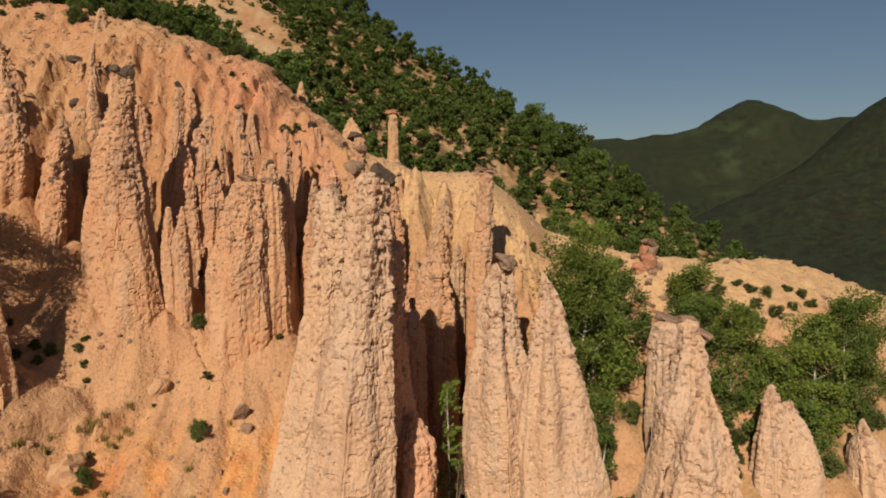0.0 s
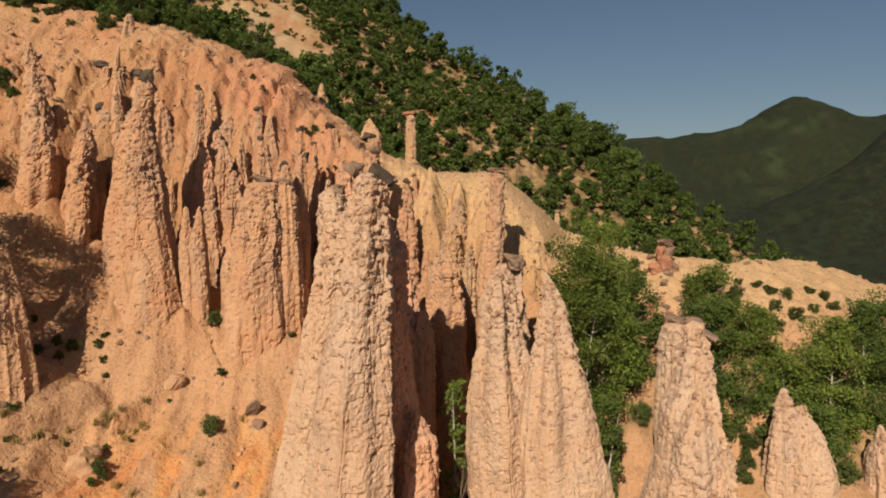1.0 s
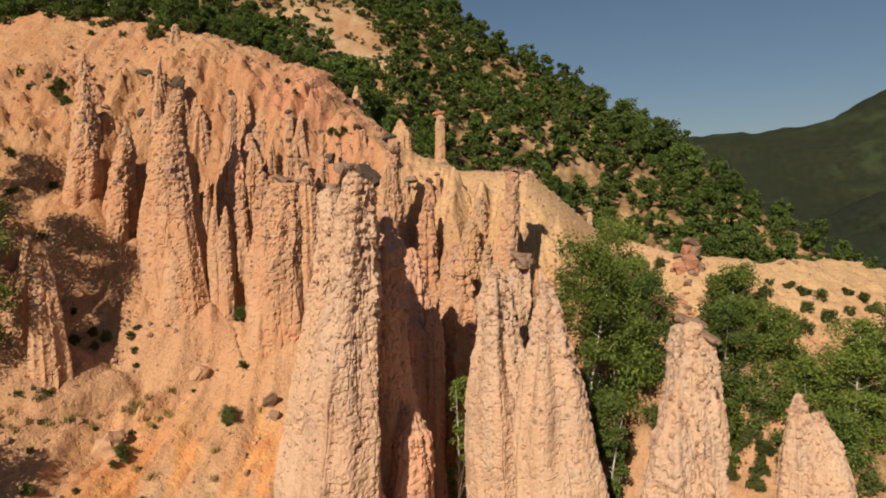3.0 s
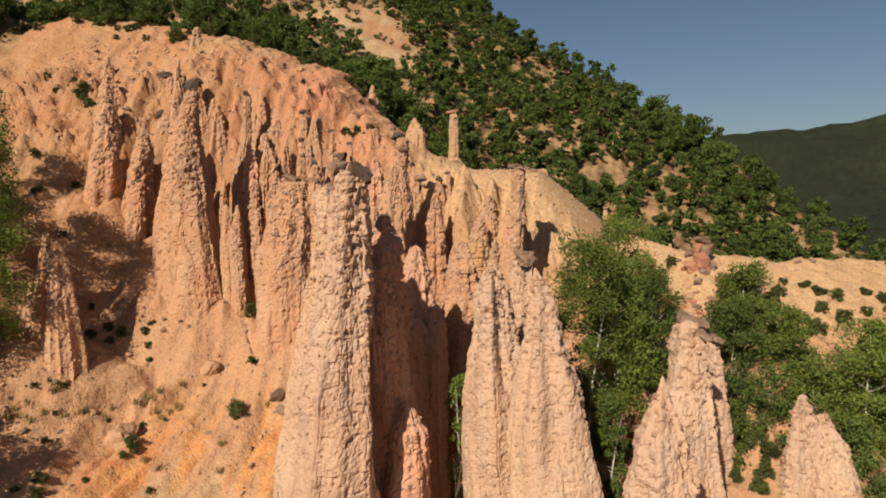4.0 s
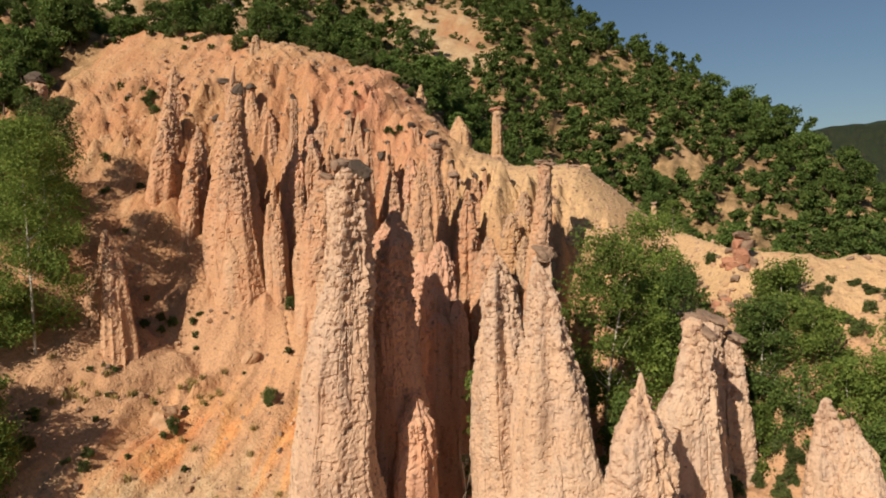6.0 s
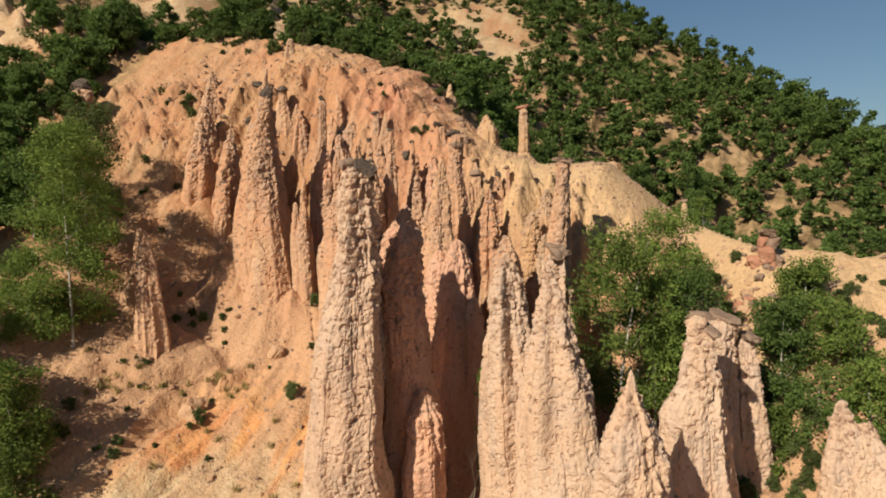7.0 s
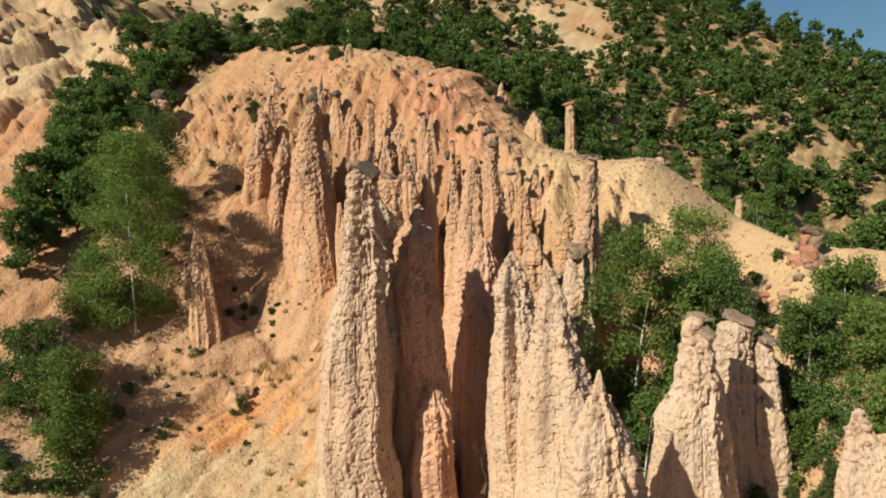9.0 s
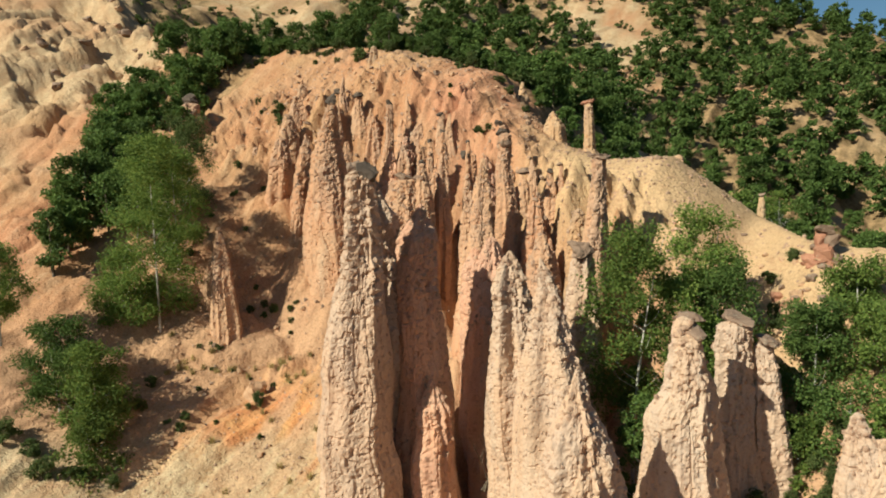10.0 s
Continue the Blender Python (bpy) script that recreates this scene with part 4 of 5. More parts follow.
pillar("hoodoo", (-22.8, 40.8), ((19.5, 0.12, 0.4, 0.0), (17.8, 0.64, 0.3, 0.0), (14.9, 0.93, -0.1, -0.0), (11.6, 1.23, -0.4, -0.0), (8.7, 1.22, -0.2, -0.0), (6.9, 0.96, 0.0, 0.0)), M_ORANGE, "weathered orange clay hoodoo studded with pebbles", 25)
pillar("hoodoo", (-22.4, 39.7), ((15.4, 0.34, 0.4, 0.0), (11.6, 0.71, 0.0, 0.0), (8.8, 0.80, 0.0, 0.0)), M_ORANGE, "weathered orange clay hoodoo studded with pebbles", 26)
pillar("hoodoo", (-23.2, 44.0), ((20.2, 0.59, 0.3, 0.0), (16.5, 0.56, 0.2, 0.0), (12.8, 0.56, 0.0, 0.0)), M_ORANGE, "weathered orange clay hoodoo studded with pebbles", 27)
pillar("hoodoo", (-24.5, 47.0), ((23.6, 0.33, 0.1, 0.0), (21.0, 0.39, 0.0, 0.0)), M_ORANGE, "weathered orange clay hoodoo studded with pebbles", 28)
pillar("hoodoo", (-27.9, 47.4), ((23.4, 0.34, 0.1, 0.0), (20.6, 0.48, 0.0, 0.0)), M_ORANGE, "weathered orange clay hoodoo studded with pebbles", 29)
pillar("hoodoo", (-30.4, 47.8), ((25.7, 0.12, 0.0, 0.0), (23.1, 0.92, 0.0, 0.0), (20.5, 1.25, 0.0, 0.0)), M_ORANGE, "pointed orange clay spire on the upper wall", 60, extra=[((-28.6, 45.4), ((23.6, 0.35, 0.0, 0.0), (22.0, 0.9, 0.0, 0.0), (18.5, 1.2, 0.0, 0.0)), 1.0, 0), ((-26.8, 42.8), ((21.6, 0.4, 0.0, 0.0), (20.0, 0.9, 0.0, 0.0), (15.5, 1.2, 0.0, 0.0)), 1.0, 0)])
pillar("hoodoo", (-25.2, 40.2), ((19.2, 0.55, 0.2, 0.3), (17.5, 0.95, 0.1, 0.2), (15.0, 1.15, 0.0, 0.0), (12.5, 0.95, 0.1, -0.2)), M_ORANGE, "weathered orange clay hoodoo studded with pebbles", 61)
pillar("hoodoo", (-23.7, 50.0), ((25.1, 0.35, 0.1, 0.0), (22.2, 0.42, 0.0, 0.0)), M_ORANGE, "weathered orange clay hoodoo studded with pebbles", 31)
pillar("hoodoo", (-25.9, 52.5), ((28.7, 0.26, 0.4, 0.0), (25.6, 0.85, 0.3, 0.0), (22.2, 1.01, 0.0, 0.0)), M_BUFF, "slim buff clay hoodoo studded with pebbles", 32)
pillar("hoodoo", (-32.4, 53.5), ((28.8, 0.27, 0.1, 0.0), (27.0, 0.63, 0.0, 0.0)), M_BUFF, "slim buff clay hoodoo studded with pebbles", 33)
pillar("hoodoo", (-29.7, 41.5), ((19.0, 0.29, 0.1, 0.0), (17.2, 0.59, 0.0, 0.0)), M_ORANGE, "weathered orange clay hoodoo studded with pebbles", 34)
pillar("hoodoo", (-21.3, 31.8), ((12.2, 0.14, -0.3, 0.2), (10.4, 0.55, -0.2, 0.1), (8.0, 0.75, -0.05, 0.0), (6.2, 0.9, 0.05, 0.0), (5.1, 1.0, 0.1, 0.0)), M_ORANGE, "weathered orange clay hoodoo studded with pebbles", 35)
pillar("hoodoo", (-23.7, 32.8), ((12.5, 0.22, 0.5, 0.2), (10.8, 0.42, 0.4, 0.1), (8.7, 0.93, 0.0, 0.0)), M_ORANGE, "weathered orange clay hoodoo studded with pebbles", 36)
pillar("hoodoo", (10.6, 29.8), ((8.8, 0.45, 0.1, 0.1), (8.0, 0.64, 0.2, 0.1), (6.2, 0.95, 0.2, 0.2), (5.3, 1.33, 0.0, 0.0), (3.4, 1.53, -0.0, -0.0), (1.6, 1.82, 0.0, 0.0)), M_PALE, "tall pale peach clay hoodoo studded with pebbles", 37)
pillar("hoodoo", (11.4, 34.5), ((8.0, 0.76, -0.0, -0.0), (5.9, 0.83, -0.0, -0.0), (3.3, 0.93, -0.0, -0.0), (-0.1, 1.03, 0.0, 0.0)), M_PALE, "tall pale peach clay hoodoo studded with pebbles", 38)
pillar("hoodoo", (12.6, 35.3), ((7.1, 0.43, -0.2, -0.1), (5.1, 0.68, -0.1, -0.0), (3.0, 0.81, -0.0, -0.0), (-0.1, 0.90, 0.0, 0.0)), M_PALE, "tall pale peach clay hoodoo studded with pebbles", 39)
pillar("hoodoo", (9.4, 24.0), ((8.1, 0.07, -0.2, -0.1), (7.2, 0.37, -0.2, -0.2), (6.1, 0.84, -0.1, -0.1), (5.0, 1.12, -0.0, -0.0), (3.8, 1.36, 0.0, 0.0)), M_PALE, "tall pale peach clay hoodoo studded with pebbles", 40)
pillar("hoodoo", (16.7, 33.3), ((5.2, 0.22, -0.6, -0.0), (4.4, 0.42, -0.6, -0.0), (2.5, 0.95, -0.3, -0.0), (-0.1, 1.27, 0.0, 0.0)), M_PALE, "tall pale peach clay hoodoo studded with pebbles", 41, extra=[((17.1, 33.4), ((4.2, 0.41, -0.1, -0.0), (2.9, 1.10, 0.0, 0.0), (0.9, 1.53, 0.0, 0.0)), 1.0, 0)])
pillar("hoodoo", (21.3, 33.7), ((3.4, 0.14, -0.4, 0.0), (1.8, 0.78, -0.2, 0.0), (-0.5, 1.20, 0.0, 0.0)), M_PALE, "tall pale peach clay hoodoo studded with pebbles", 43)
pillar("hoodoo", (-3.8, 52.7), ((20.8, 0.39, -0.0, -0.0), (17.5, 0.48, -0.0, -0.0), (16.9, 0.95, 0.0, 0.0)), M_BUFF, "slim buff clay hoodoo studded with pebbles", 44)
pillar("hoodoo", (-7.0, 53.0), ((20.7, 0.17, 0.0, 0.0), (19.5, 0.81, 0.0, 0.0)), M_BUFF, "slim buff clay hoodoo studded with pebbles", 45)
pillar("hoodoo", (-11.3, 55.7), ((23.9, 0.16, -0.0, -0.0), (22.5, 0.55, 0.0, 0.0)), M_BUFF, "slim buff clay hoodoo studded with pebbles", 46)
pillar("hoodoo", (7.7, 56.0), ((13.4, 0.22, 0.0, 0.0), (12.5, 0.34, 0.0, 0.0)), M_BUFF, "slim buff clay hoodoo studded with pebbles", 47)
pillar("hoodoo", (-38.0, 40.5), ((23.5, 0.78, 0.3, 0.2), (20.8, 0.99, 0.2, 0.1), (17.7, 0.97, 0.0, 0.0)), M_ORANGE, "weathered orange clay hoodoo studded with pebbles", 48)

# the shaded recess behind the tallest pillar, with a rounded column in front of it
pillar("hoodoo", (-2.9, 37.2), ((11.4, 0.5, 0.0, 0.3), (10.2, 0.95, 0.0, 0.2), (8.0, 1.3, 0.0, 0.0), (5.0, 1.45, 0.0, 0.0), (0.5, 1.5, 0.0, 0.0)), M_RED, "reddish clay hoodoo standing back in a shaded recess", 70, rough=0.8, stones=2.0, extra=[((-4.0, 37.1), ((10.9, 0.3, 0.0, 0.2), (9.9, 0.75, 0.0, 0.1), (7.0, 0.95, 0.0, 0.0), (2.0, 1.1, 0.0, 0.0)), 1.0, 0), ((-2.4, 35.6), ((7.6, 0.42, 0.0, 0.0), (7.2, 0.62, 0.0, 0.0), (4.5, 0.66, 0.0, 0.0), (2.2, 0.95, 0.0, 0.0)), 1.0, 0), ((-1.5, 36.2), ((8.4, 0.2, 0.0, 0.2), (7.4, 0.5, 0.0, 0.1), (4.5, 0.6, 0.0, 0.0), (1.5, 0.8, 0.0, 0.0)), 1.0, 0)])
pillar("hoodoo", (-0.5, 38.9), ((11.6, 0.35, 0.0, 0.3), (10.4, 0.8, 0.0, 0.2), (8.0, 1.05, 0.0, 0.0), (4.0, 1.2, 0.0, 0.0)), M_ORANGE, "weathered orange clay hoodoo studded with pebbles", 71, ragged=1.4)
# crusty curtain columns low on the wall
for i, (x, y, top, r) in enumerate(((-16.6, 44.2, 17.8, 0.55), (-15.9, 43.4, 15.6, 0.5), (-14.4, 43.6, 16.2, 0.5), (-16.2, 45.6, 19.0, 0.7), (-14.6, 45.4, 18.2, 0.55), (-20.9, 43.6, 18.9, 0.5), (-20.2, 42.8, 16.6, 0.45), (-21.4, 42.4, 17.6, 0.4),
                                     (-8.0, 42.2, 15.6, 0.5), (-7.2, 43.2, 16.8, 0.6), (-6.6, 41.2, 13.8, 0.5), (-3.2, 43.0, 14.6, 0.55), (-0.4, 43.4, 13.0, 0.6), (0.8, 42.2, 11.6, 0.5), (-11.2, 43.2, 17.0, 0.5), (-12.2, 42.0, 15.6, 0.45), (-13.4, 42.8, 14.6, 0.5), (0.0, 45.4, 14.4, 0.6), (-2.0, 46.0, 15.2, 0.6))):
    pillar("hoodoo", (x, y), ((top, r * 0.45, 0.1, 0.1), (top - 1.2, r * 0.9, 0.05, 0.05), (top - 3.2, r * 1.25, 0.0, 0.0), (top - 5.5, r * 1.6, 0.0, 0.0)), (M_RED if i % 3 == 0 else M_ORANGE) if x < -2.5 else M_BUFF, "ragged clay column crusted with stones on the wall", 500 + i, foot=2.0, rough=1.3, ragged=1.5)
# small knobs and spires all over the steep wall
rng = np.random.RandomState(23)
for i in range(52):
    x, y = rng.uniform(-25, -2), rng.uniform(43.0, 47.5)
    g = float(ground_z(x, y))
    h, r = rng.uniform(0.7, 2.2), rng.uniform(0.2, 0.42)
    pointed = rng.uniform() < 0.6
    pillar("hoodoo", (x, y), ((g + h, 0.1 if pointed else r * 0.7, rng.uniform(-0.2, 0.2), 0.1), (g + h * 0.6, r * 0.9, 0.0, 0.05), (g - 0.2, r * 1.5, 0.0, 0.0), (g - 1.5, r * 2.2, 0.0, 0.0)), M_ORANGE, "small orange clay spire on the steep wall", 300 + i, foot=1.2)
    if not pointed:
        CAPPED.append((x, y, g + h + 0.1, r))


# ---- loose rocks ----
def rock_mesh(name, seed, size, level=3, blocky=0.7):
    rng = np.random.RandomState(seed)
    v, f = BALL[level]
    v = np.sign(v) * np.abs(v) ** (1.0 - 0.55 * blocky)
    v = v @ np.array(Euler([rng.uniform(-0.25, 0.25) for _ in range(3)]).to_matrix())
    # flatten some sides as if split along joints
    for _ in range(12):
        d = rng.normal(size=3) * (1, 1, 0.5)
        d /= np.linalg.norm(d)
        h = v @ d
        v = v - np.maximum(h - rng.uniform(0.5, 0.85), 0)[:, None] * d * 0.9
    v = v * (1 + 0.22 * fbm(v[:, 0] * 1.5 + seed, v[:, 1] * 1.5, v[:, 2] * 1.9, 4, 0.6)[:, None])
    v = v * np.array(size) * 0.5 / 0.85
    me = bpy.data.meshes.new(name)
    me.from_pydata(v.tolist(), [], f.tolist())
    me.polygons.foreach_set("use_smooth", np.zeros(len(me.polygons), dtype=bool))
    return me


def loose(name, label, category, seed, x, y, z, size, mat, tilt=(0, 0, 0), group="", blocky=0.85):
    me = rock_mesh(name, seed, size, 3, blocky)
    me.materials.append(mat)
    ob = tagged(new(name, me), label, category, group)
    ob.matrix_basis = pose(x, y, z, *tilt)
    return ob


def cap(seed, x, y, z, w, h, mat=None, tilt=(0, 0, 0), d=None, label="dark andesite capstone resting on a clay hoodoo"):
    return loose("capstone", label, "capstone", seed, x, y, z - 0.12, (0.74 * w, 0.74 * (d or w * 0.85), 0.8 * h), mat or M_DARKROCK, tilt, "capstones")


cap(1, -2.5, 26.6, 15.4, 1.3, 1.0, None, (0, 12, 20), 1.3)
cap(41, -3.35, 26.8, 15.55, 1.25, 0.7, M_BROWNROCK, (6, -10, 70), 1.2, "brown stone wedged on top of a clay hoodoo")
cap(42, -4.6, 29.2, 14.85, 1.0, 0.55, M_BROWNROCK, (0, 10, 30), 0.9, "brown stone wedged on top of a clay hoodoo")
cap(2, -11.2, 39.2, 15.75, 1.5, 0.55, M_BROWNROCK, (0, 14, 15), 1.2, "flat brown capstone slab on a clay hoodoo")
cap(3, -9.9, 39.6, 15.6, 1.2, 0.4, M_BROWNROCK, (0, -4, 0), 0.9, "flat brown capstone slab on a clay hoodoo")
cap(4, -17.75, 39.4, 21.75, 1.15, 0.95, None, (0, 10, 0))
cap(5, -17.0, 44.7, 21.9, 0.65, 0.5)
cap(6, -24.8, 47.2, 24.0, 1.2, 0.5)
cap(7, -28.2, 47.5, 23.8, 0.95, 0.45, M_BROWNROCK)
cap(8, -23.2, 44.0, 20.6, 1.2, 0.65)
cap(9, -23.9, 50.2, 25.6, 0.85, 0.6)
cap(10, -9.1, 48.3, 19.8, 0.95, 0.5)
cap(11, -12.8, 44.4, 18.6, 0.6, 0.4)
cap(12, -10.1, 45.1, 17.4, 1.0, 0.75, None, (0, 12, 0))
cap(13, -5.5, 43.0, 18.5, 1.25, 0.6)
cap(14, -5.0, 42.6, 17.6, 1.2, 0.5, M_BROWNROCK)
cap(15, -9.6, 41.8, 18.8, 0.5, 0.35)
cap(16, -9.3, 44.4, 18.2, 0.55, 0.4)
cap(17, -22.2, 39.7, 15.65, 0.8, 0.3)
cap(18, -9.95, 39.9, 16.6, 0.8, 0.55)
cap(19, 2.6, 40.5, 16.2, 1.6, 0.4, M_BROWNROCK, (0, 6, 0), 1.3, "flat grey-brown slab capping a knobbly column")
cap(20, 3.35, 36.5, 11.2, 1.65, 0.95, M_BROWNROCK, (0, 8, 0), 1.4, "rounded brown boulder perched on a hoodoo")
cap(21, -11.6, 55.2, 22.6, 1.75, 0.7, M_BROWNROCK, (0, 5, 0))
cap(22, -3.85, 52.9, 21.25, 1.45, 0.38, M_REDROCK, (0, -5, 0), 1.3, "thin reddish capstone on a slender pale column")
cap(23, 7.7, 56.0, 13.75, 0.75, 0.3, M_BROWNROCK)
cap(24, 10.8, 30.2, 9.15, 1.35, 0.3, M_BROWNROCK, (6, 4, 10))
cap(25, 11.2, 29.8, 8.7, 1.7, 0.3, M_BROWNROCK, (0, 24, -35), 1.0)
cap(26, 11.4, 34.6, 8.45, 2.2, 0.5, M_BROWNROCK, (0, 12, -30), 1.5, "broad brown slab capping a clay hoodoo")
cap(27, 12.5, 35.1, 7.55, 1.5, 0.35, M_BROWNROCK, (0, 18, -30), 1.1)
cap(28, -37.9, 40.7, 24.2, 1.8, 1.05)
cap(29, -4.1, 43.4, 15.9, 1.0, 0.55, M_BROWNROCK)
cap(30, 2.9, 52.4, float(ground_z(2.9, 52.4)) + 0.22, 1.6, 0.6, M_CLAYROCK, label="pale clay-coated slab on the ridge crest")
cap(31, -7.3, 49.6, 18.4, 1.1, 0.7, M_BROWNROCK)

for i, (x, y, z, r) in enumerate(CAPPED):
    cap(400 + i, x, y, z + 0.05, r * 2.6, r * 1.3, (M_DARKROCK, M_BROWNROCK)[i % 2], (0, 6, 40 * i))

loose("boulder", "clay-coated boulder lying on the bare slope", "boulder", 51, -17.3, 31.0, float(ground_z(-17.3, 31.0)) + 0.5, (1.7, 1.5, 1.4), M_CLAYROCK, (10, 20, 30), "", 0.45)
loose("boulder", "clay-coated boulder at the foot of a hoodoo", "boulder", 53, -15.2, 36.0, float(ground_z(-15.2, 36.0)) + 0.2, (1.0, 0.9, 0.9), M_CLAYROCK, (0, 20, 0))
loose("boulder", "brown boulder at the foot of a hoodoo", "boulder", 54, -10.7, 35.6, float(ground_z(-10.7, 35.6)) + 0.2, (0.8, 0.7, 0.9), M_BROWNROCK, (0, 0, 10))
loose("boulder", "brown boulder at the foot of a hoodoo", "boulder", 55, -10.2, 35.3, float(ground_z(-10.2, 35.3)) + 0.1, (0.6, 0.6, 0.6), M_BROWNROCK)
# the red outcrop on the ridge
for i, (dx, dy, dz, w, h) in enumerate(((0, 0, -0.3, 2.2, 1.3), (0.5, 0.1, 0.45, 1.5, 0.9), (-0.4, 0, 0.5, 1.3, 1.0), (0.1, 0.1, 1.0, 1.9, 0.6), (-1.2, -0.4, -0.7, 1.5, 1.0), (1.1, -0.2, -0.6, 1.3, 1.1))):
    loose("outcrop_block", "red layered block of a rock outcrop on the ridge", "rock", 60 + i, 13.3 + 0.5 * dx, 44.7 + 0.5 * dy, 10.7 + 0.95 * dz, (0.55 * w, 0.5 * w, 0.72 * h), (M_REDROCK, M_BROWNROCK)[i % 2], (5, 6 * i - 12, 35 * i), "red outcrop", 0.9)
# scree below the outcrop
rng = np.random.RandomState(5)
for i in range(135):
    f = rng.uniform()
    x, y = 12.9 - 1.3 * f + rng.normal() * 1.1, 43.6 - 6.0 * f + rng.normal() * 0.9
    s = 0.18 + 0.6 * rng.uniform() ** 2
    loose("scree_rock", "angular brown rock in the scree", "rock", 100 + i, x, y, float(ground_z(x, y)) + 0.1 * s, (s, s * 0.8, s * 0.6), (M_BROWNROCK, M_CLAYROCK, M_REDROCK)[i % 3], (rng.uniform(-25, 25), rng.uniform(-25, 25), rng.uniform(0, 360)), "scree")
for i in range(120):
    x, y = rng.uniform(-24, -8), rng.uniform(25, 39)
    if (x + 17.3) ** 2 + (y - 31.0) ** 2 < 2.5:
        continue
    s = 0.10 + 0.36 * rng.uniform() ** 3
    loose("slope_stone", "small stone lying on the clay slope", "stone", 200 + i, x, y, float(ground_z(x, y)) + 0.1 * s, (s, s * 0.9, s * 0.7), (M_BROWNROCK, M_CLAYROCK)[i % 2], (rng.uniform(-25, 25), rng.uniform(-25, 25), rng.uniform(0, 360)), "slope stones")

# stones stuck in the upper wall and along the buff ridge
for i in range(210):
    ridge = i % 3 == 0
    x, y = (rng.uniform(-7, 26), rng.uniform(42, 52)) if ridge else (rng.uniform(-33, -8), rng.uniform(44, 54))
    s = 0.15 + 0.5 * rng.uniform() ** 2.5
    loose("wall_stone", "small brown stone stuck in the clay wall", "stone", 600 + i, x, y, float(ground_z(x, y)) + 0.08 * s, (s, s * 0.9, s * 0.6), (M_BROWNROCK, M_CLAYROCK)[i % 2], (rng.uniform(-25, 25), rng.uniform(-25, 25), rng.uniform(0, 360)), "wall stones")
def embedded(name, label, count, xr, yr, low, high, seed):
    """Many small stones half sunk in the clay."""
    rng = np.random.RandomState(seed)
    x, y = rng.uniform(*xr, count), rng.uniform(*yr, count)
    z = ground_z(x, y)
    e = 0.1
    out = np.stack([ground_z(x - e, y) - ground_z(x + e, y), ground_z(x, y - e) - ground_z(x, y + e), np.full(count, 2 * e)], -1)
    out /= np.linalg.norm(out, axis=1)[:, None]
    me = pebble_mesh(name, np.stack([x, y, z], -1), out, rng, low, high)
    me.materials.append(M_PEBBLE)
    tagged(new(name, me), label, "stones", kind="stuff")


embedded("wall_pebbles", "small brown stones stuck in the clay wall", 4200, (-36, 6), (43, 56), 0.03, 0.17, 31)
embedded("slope_pebbles", "small brown stones in the clay slope", 1500, (-26, -6), (22, 42), 0.03, 0.13, 32)
embedded("ridge_pebbles", "small stones in the buff clay ridge", 1200, (-8, 34), (38, 56), 0.04, 0.20, 33)
# rubble on the bare stripes of the hill
for i in range(130):
    x, y = (rng.uniform(-60, 0), rng.uniform(88, 140)) if i < 60 else (rng.uniform(-80, -49), rng.uniform(40, 78))
    if i < 60 and wooded(x, y) > 0.2:
        continue
    s = rng.uniform(0.6, 1.8)
    loose("hill_rock", "pale brown rock on the bare hillside", "rock", 800 + i, x, y, float(ground_z(x, y)) + 0.05 * s, (s, s * 0.9, s * 0.6), (M_BROWNROCK, M_CLAYROCK)[i % 2], (rng.uniform(-25, 25), rng.uniform(-25, 25), rng.uniform(0, 360)), "hill rocks")


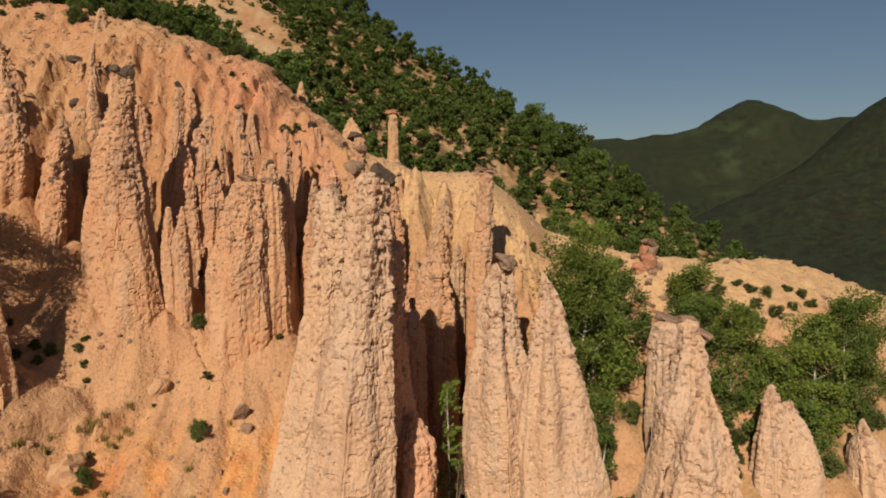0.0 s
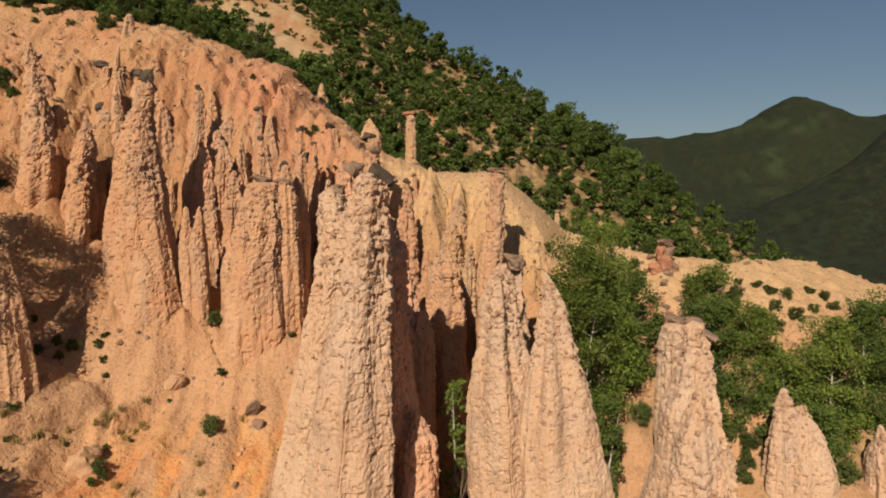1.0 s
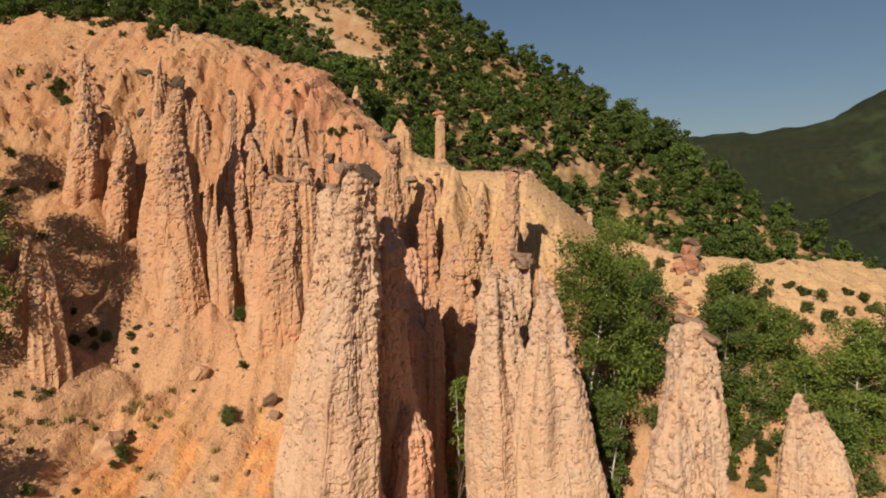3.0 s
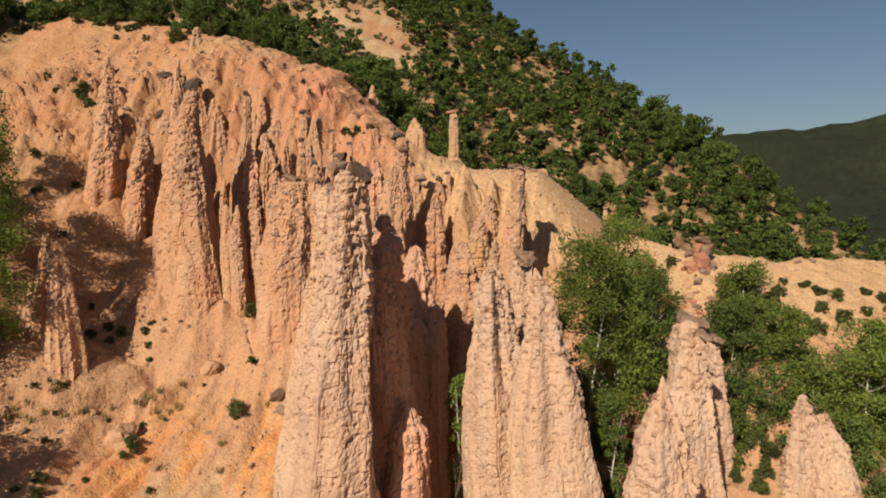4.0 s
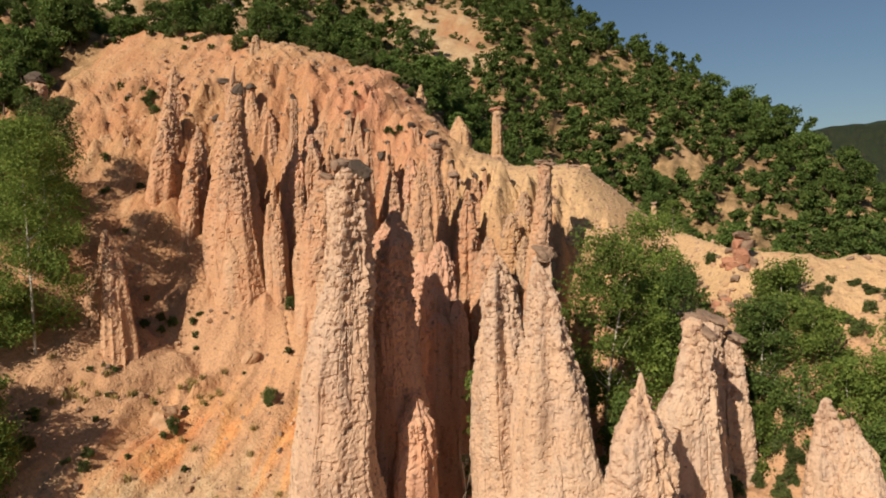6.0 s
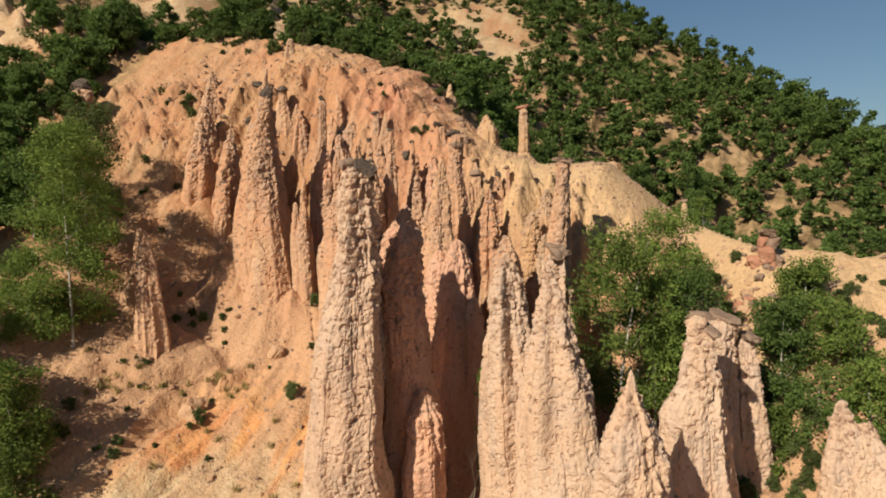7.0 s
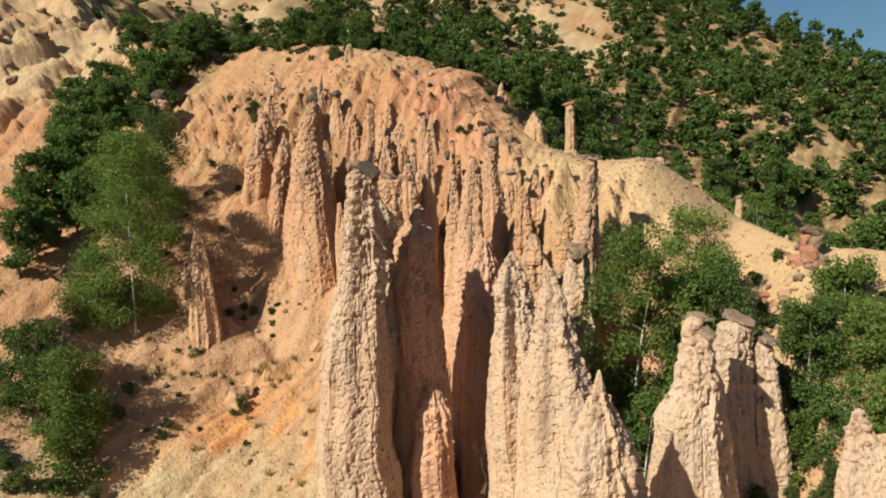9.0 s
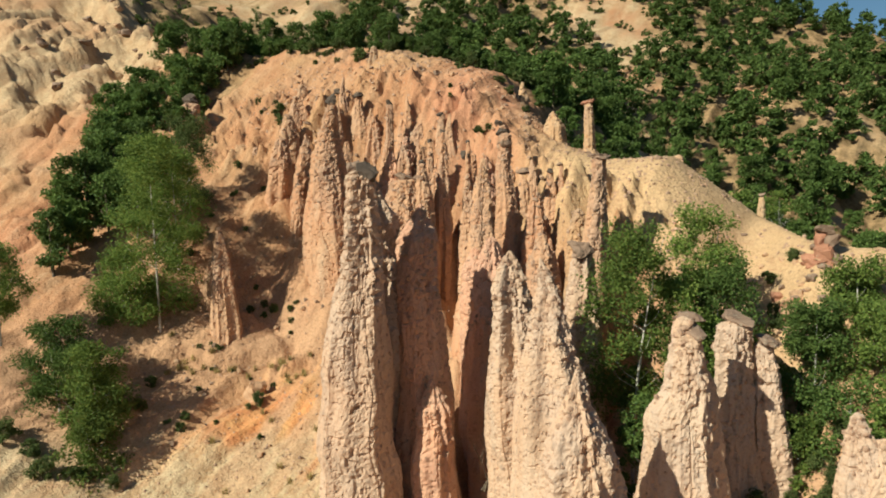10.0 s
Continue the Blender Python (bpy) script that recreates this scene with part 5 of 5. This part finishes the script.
# ---- shrubs on the bare slopes ----
for i, (x, y, s) in enumerate(((-13.9, 38.9, 0.5), (-13.2, 39.6, 0.6), (-12.2, 33.9, 0.45), (-18.7, 35.4, 0.6), (-19.0, 36.2, 0.6), (-16.0, 30.3, 0.7), (-15.1, 35.4, 0.35), (-18.2, 26.6, 0.9), (-16.8, 32.1, 0.5),
                               (-14.1, 28.8, 0.5), (-32.6, 44.7, 0.8), (-30.4, 45.1, 1.1), (-31.4, 44.8, 0.7), (-29.8, 45.6, 0.8), (-15.3, 50.6, 0.6), (-10.2, 48.6, 0.9), (-10.6, 48.2, 0.6), (-15.9, 32.8, 0.3), (-19.7, 28.5, 0.5), (-33.8, 46.2, 0.5), (-16.7, 27.6, 0.4), (0.6, 40.5, 0.5), (1.0, 40.0, 0.5), (14.6, 35.3, 1.1), (15.4, 36.4, 1.2), (13.8, 36.8, 1.2), (16.0, 34.2, 1.1), (14.9, 34.4, 1.0), (18.2, 34.0, 1.1), (13.2, 35.9, 1.0),
                               (11.3, 42.6, 0.9), (10.6, 45.0, 1.0), (11.7, 45.6, 0.8), (16.0, 44.0, 0.8), (19.2, 44.7, 0.7), (20.7, 43.9, 0.8), (22.0, 43.0, 0.7), (18.4, 42.0, 0.9), (24.0, 42.0, 0.9), (21.0, 40.0, 1.0),
                               (14.2, 36.0, 0.9), (15.2, 35.0, 1.0), (13.6, 34.6, 0.8), (16.8, 35.6, 1.0), (19.0, 35.0, 0.9), (-13.0, 54.2, 0.8), (-8.4, 47.0, 0.5), (-3.2, 44.6, 0.5), (-10.2, 39.9, 0.6), (-9.4, 38.8, 0.7),
                               (-21.4, 34.0, 0.8), (-20.6, 34.6, 0.7), (-22.4, 35.4, 0.7), (-27.0, 33.0, 0.9), (-25.0, 31.0, 1.0), (-28.6, 36.0, 0.8), (9.0, 42.0, 0.9), (6.0, 46.0, 0.7), (-24.0, 25.0, 1.0), (-22.0, 26.6, 1.0), (-20.5, 25.0, 0.9), (-26.5, 24.0, 1.0), (8.5, 35.2, 1.2), (7.4, 31.6, 1.0), (9.2, 33.0, 1.3), (10.2, 36.8, 1.2), (12.5, 33.6, 1.1), (14.6, 33.8, 1.0), (8.8, 31.0, 1.0), (19.5, 33.8, 1.2), (17.4, 35.0, 1.2), (22.6, 35.4, 1.2), (24.6, 36.6, 1.2), (0.7, 36.0, 0.9), (0.2, 34.4, 0.8), (1.2, 37.6, 0.9), (-21.8, 19.4, 1.3), (-20.0, 19.0, 1.4), (-23.4, 18.6, 1.5), (-19.0, 20.4, 1.2), (-25.4, 21.8, 1.3), (-26.6, 22.8, 1.2), (-23.9, 24.2, 1.2), (-17.6, 21.6, 0.8), (-21.0, 30.4, 0.35), (-19.4, 30.9, 0.4), (-18.5, 31.6, 0.35), (-20.3, 29.9, 0.4), (0.2, 33.0, 1.0), (0.5, 35.0, 1.2), (18.0, 44.6, 0.6), (22.6, 45.0, 0.7), (17.4, 43.2, 0.9), (19.6, 42.8, 0.8), (23.4, 43.6, 0.9), (25.6, 44.0, 0.9), (14.2, 41.6, 0.9), (12.0, 40.2, 1.0), (13.0, 39.2, 1.1))):
    plant(BUSHES, i, x, y, 47 * i, s * (0.8 if x < -8 and y > 25 else 1.0), 0.05)
for i, (x, y, s) in enumerate(((8, 58, 0.7), (11, 60, 0.7), (14, 57, 0.6), (17, 60, 0.8), (5, 62, 0.8), (2, 60, 0.7), (-1, 58.5, 0.7), (-4, 58, 0.7), (-7, 58, 0.6), (20, 63, 0.8), (13, 64, 0.9), (8, 66, 0.9), (3, 67, 0.9), (-3, 64, 0.8), (24, 66, 0.8), (-9.5, 60, 0.6), (10.5, 53, 0.5), (14.5, 50, 0.45))):
    plant(OAKS, i, x, y, 61 * i, s * 0.9, 0.2)


# shrubs along the very edge of the bare wall
rng = np.random.RandomState(64)
for i, x in enumerate(np.arange(-41, -9.5, 0.95)):
    if -20.5 < x < -18.5 or rng.uniform() < 0.22:
        continue
    y = float(np.interp(x, SECTIONS[:, 0], SECTIONS[:, 1])) - rng.uniform(0.2, 2.2)
    plant(BUSHES, i, x + rng.uniform(-0.3, 0.3), y, rng.uniform(0, 360), rng.uniform(0.8, 1.5) * (1.0 if i % 3 else 0.6), 0.12)
for i, (x, y, s) in enumerate(((-33.6, 45.2, 0.9), (-30.6, 44.8, 1.2), (-29.3, 44.2, 1.0), (-31.6, 45.6, 0.8), (-32.1, 51.2, 0.8), (-11.0, 48.3, 0.9), (-14.0, 48.8, 0.6), (-18.5, 35.1, 0.6), (-19.2, 35.8, 0.6), (-12.7, 36.6, 0.6), (-12.2, 33.8, 0.5),
                               (-16.2, 30.4, 0.9), (-17.9, 26.0, 0.8), (-18.6, 25.6, 0.6), (-16.2, 29.6, 0.5), (-21.4, 29.8, 0.5), (-20.5, 30.7, 0.6), (-20.2, 35.2, 0.9), (-20.9, 34.9, 0.8), (17.0, 42.6, 1.3), (18.9, 41.2, 1.4), (20.6, 42.2, 1.2), (22.4, 41.0, 1.4), (16.2, 41.0, 1.3), (24.4, 40.4, 1.3), (19.9, 44.4, 1.0), (23.4, 44.6, 0.9), (-27.6, 40.6, 0.7), (-28.9, 38.6, 0.9), (-30.5, 40.2, 0.8), (-26.0, 37.4, 0.6))):
    plant(BUSHES, i, x, y, 71 * i, s * 0.85, 0.08)


def dry_shrub(x, y, z, seed):
    rng = np.random.RandomState(seed)
    thing = tagged(new("dry_shrub", None), "leafless grey-brown shrub between two hoodoos", "shrub")
    thing.location = (x, y, z)
    for i in range(6):
        me = limbs_mesh("branch", rng, rng.uniform(2.5, 4.2), 0.03, 9, 1.5, 0.2)
        me.materials.append(M_BARK)
        ob = new("branch", me)
        ob.parent = thing
        ob.rotation_euler = (rng.normal() * 0.35, rng.normal() * 0.35, rng.uniform(0, 6))


dry_shrub(0.6, 31.2, 0.0, 3)


def tuft(i, x, y):
    """A tuft of dry yellowish grass."""
    rng = np.random.RandomState(900 + i)
    V, F = [], []
    for k in range(34):
        a, ln, b = rng.uniform(0, 6.28), rng.uniform(0.18, 0.5), rng.uniform(0.1, 0.45)
        c = np.array([rng.normal() * 0.10, rng.normal() * 0.10, -0.05])
        d = np.array([math.cos(a), math.sin(a), 0])
        w = np.array([-d[1], d[0], 0]) * 0.018
        o = len(V)
        V += [c - w, c + w, c + d * ln * b * 0.5 + (0, 0, ln * 0.7) + w * 0.7, c + d * ln * b * 0.5 + (0, 0, ln * 0.7) - w * 0.7, c + d * ln * b * 1.4 + (0, 0, ln)]
        F += [(o, o + 1, o + 2, o + 3), (o + 3, o + 2, o + 4)]
    me = bpy.data.meshes.new("grass_tuft")
    me.from_pydata([tuple(p) for p in V], [], F)
    me.materials.append(M_GRASS)
    ob = tagged(new("grass_tuft", me), "dry yellowish grass tuft on the clay slope", "grass", "grass tufts")
    ob.location = (x, y, float(ground_z(x, y)))


rng = np.random.RandomState(77)
for i in range(46):
    if i < 26:
        x = rng.uniform(-22.5, -15.5)
        y = 32.5 + 0.95 * (x + 17.9) + rng.normal() * 0.4
    else:
        x, y = rng.uniform(-24, -9), rng.uniform(25, 40)
    tuft(i, x, y)
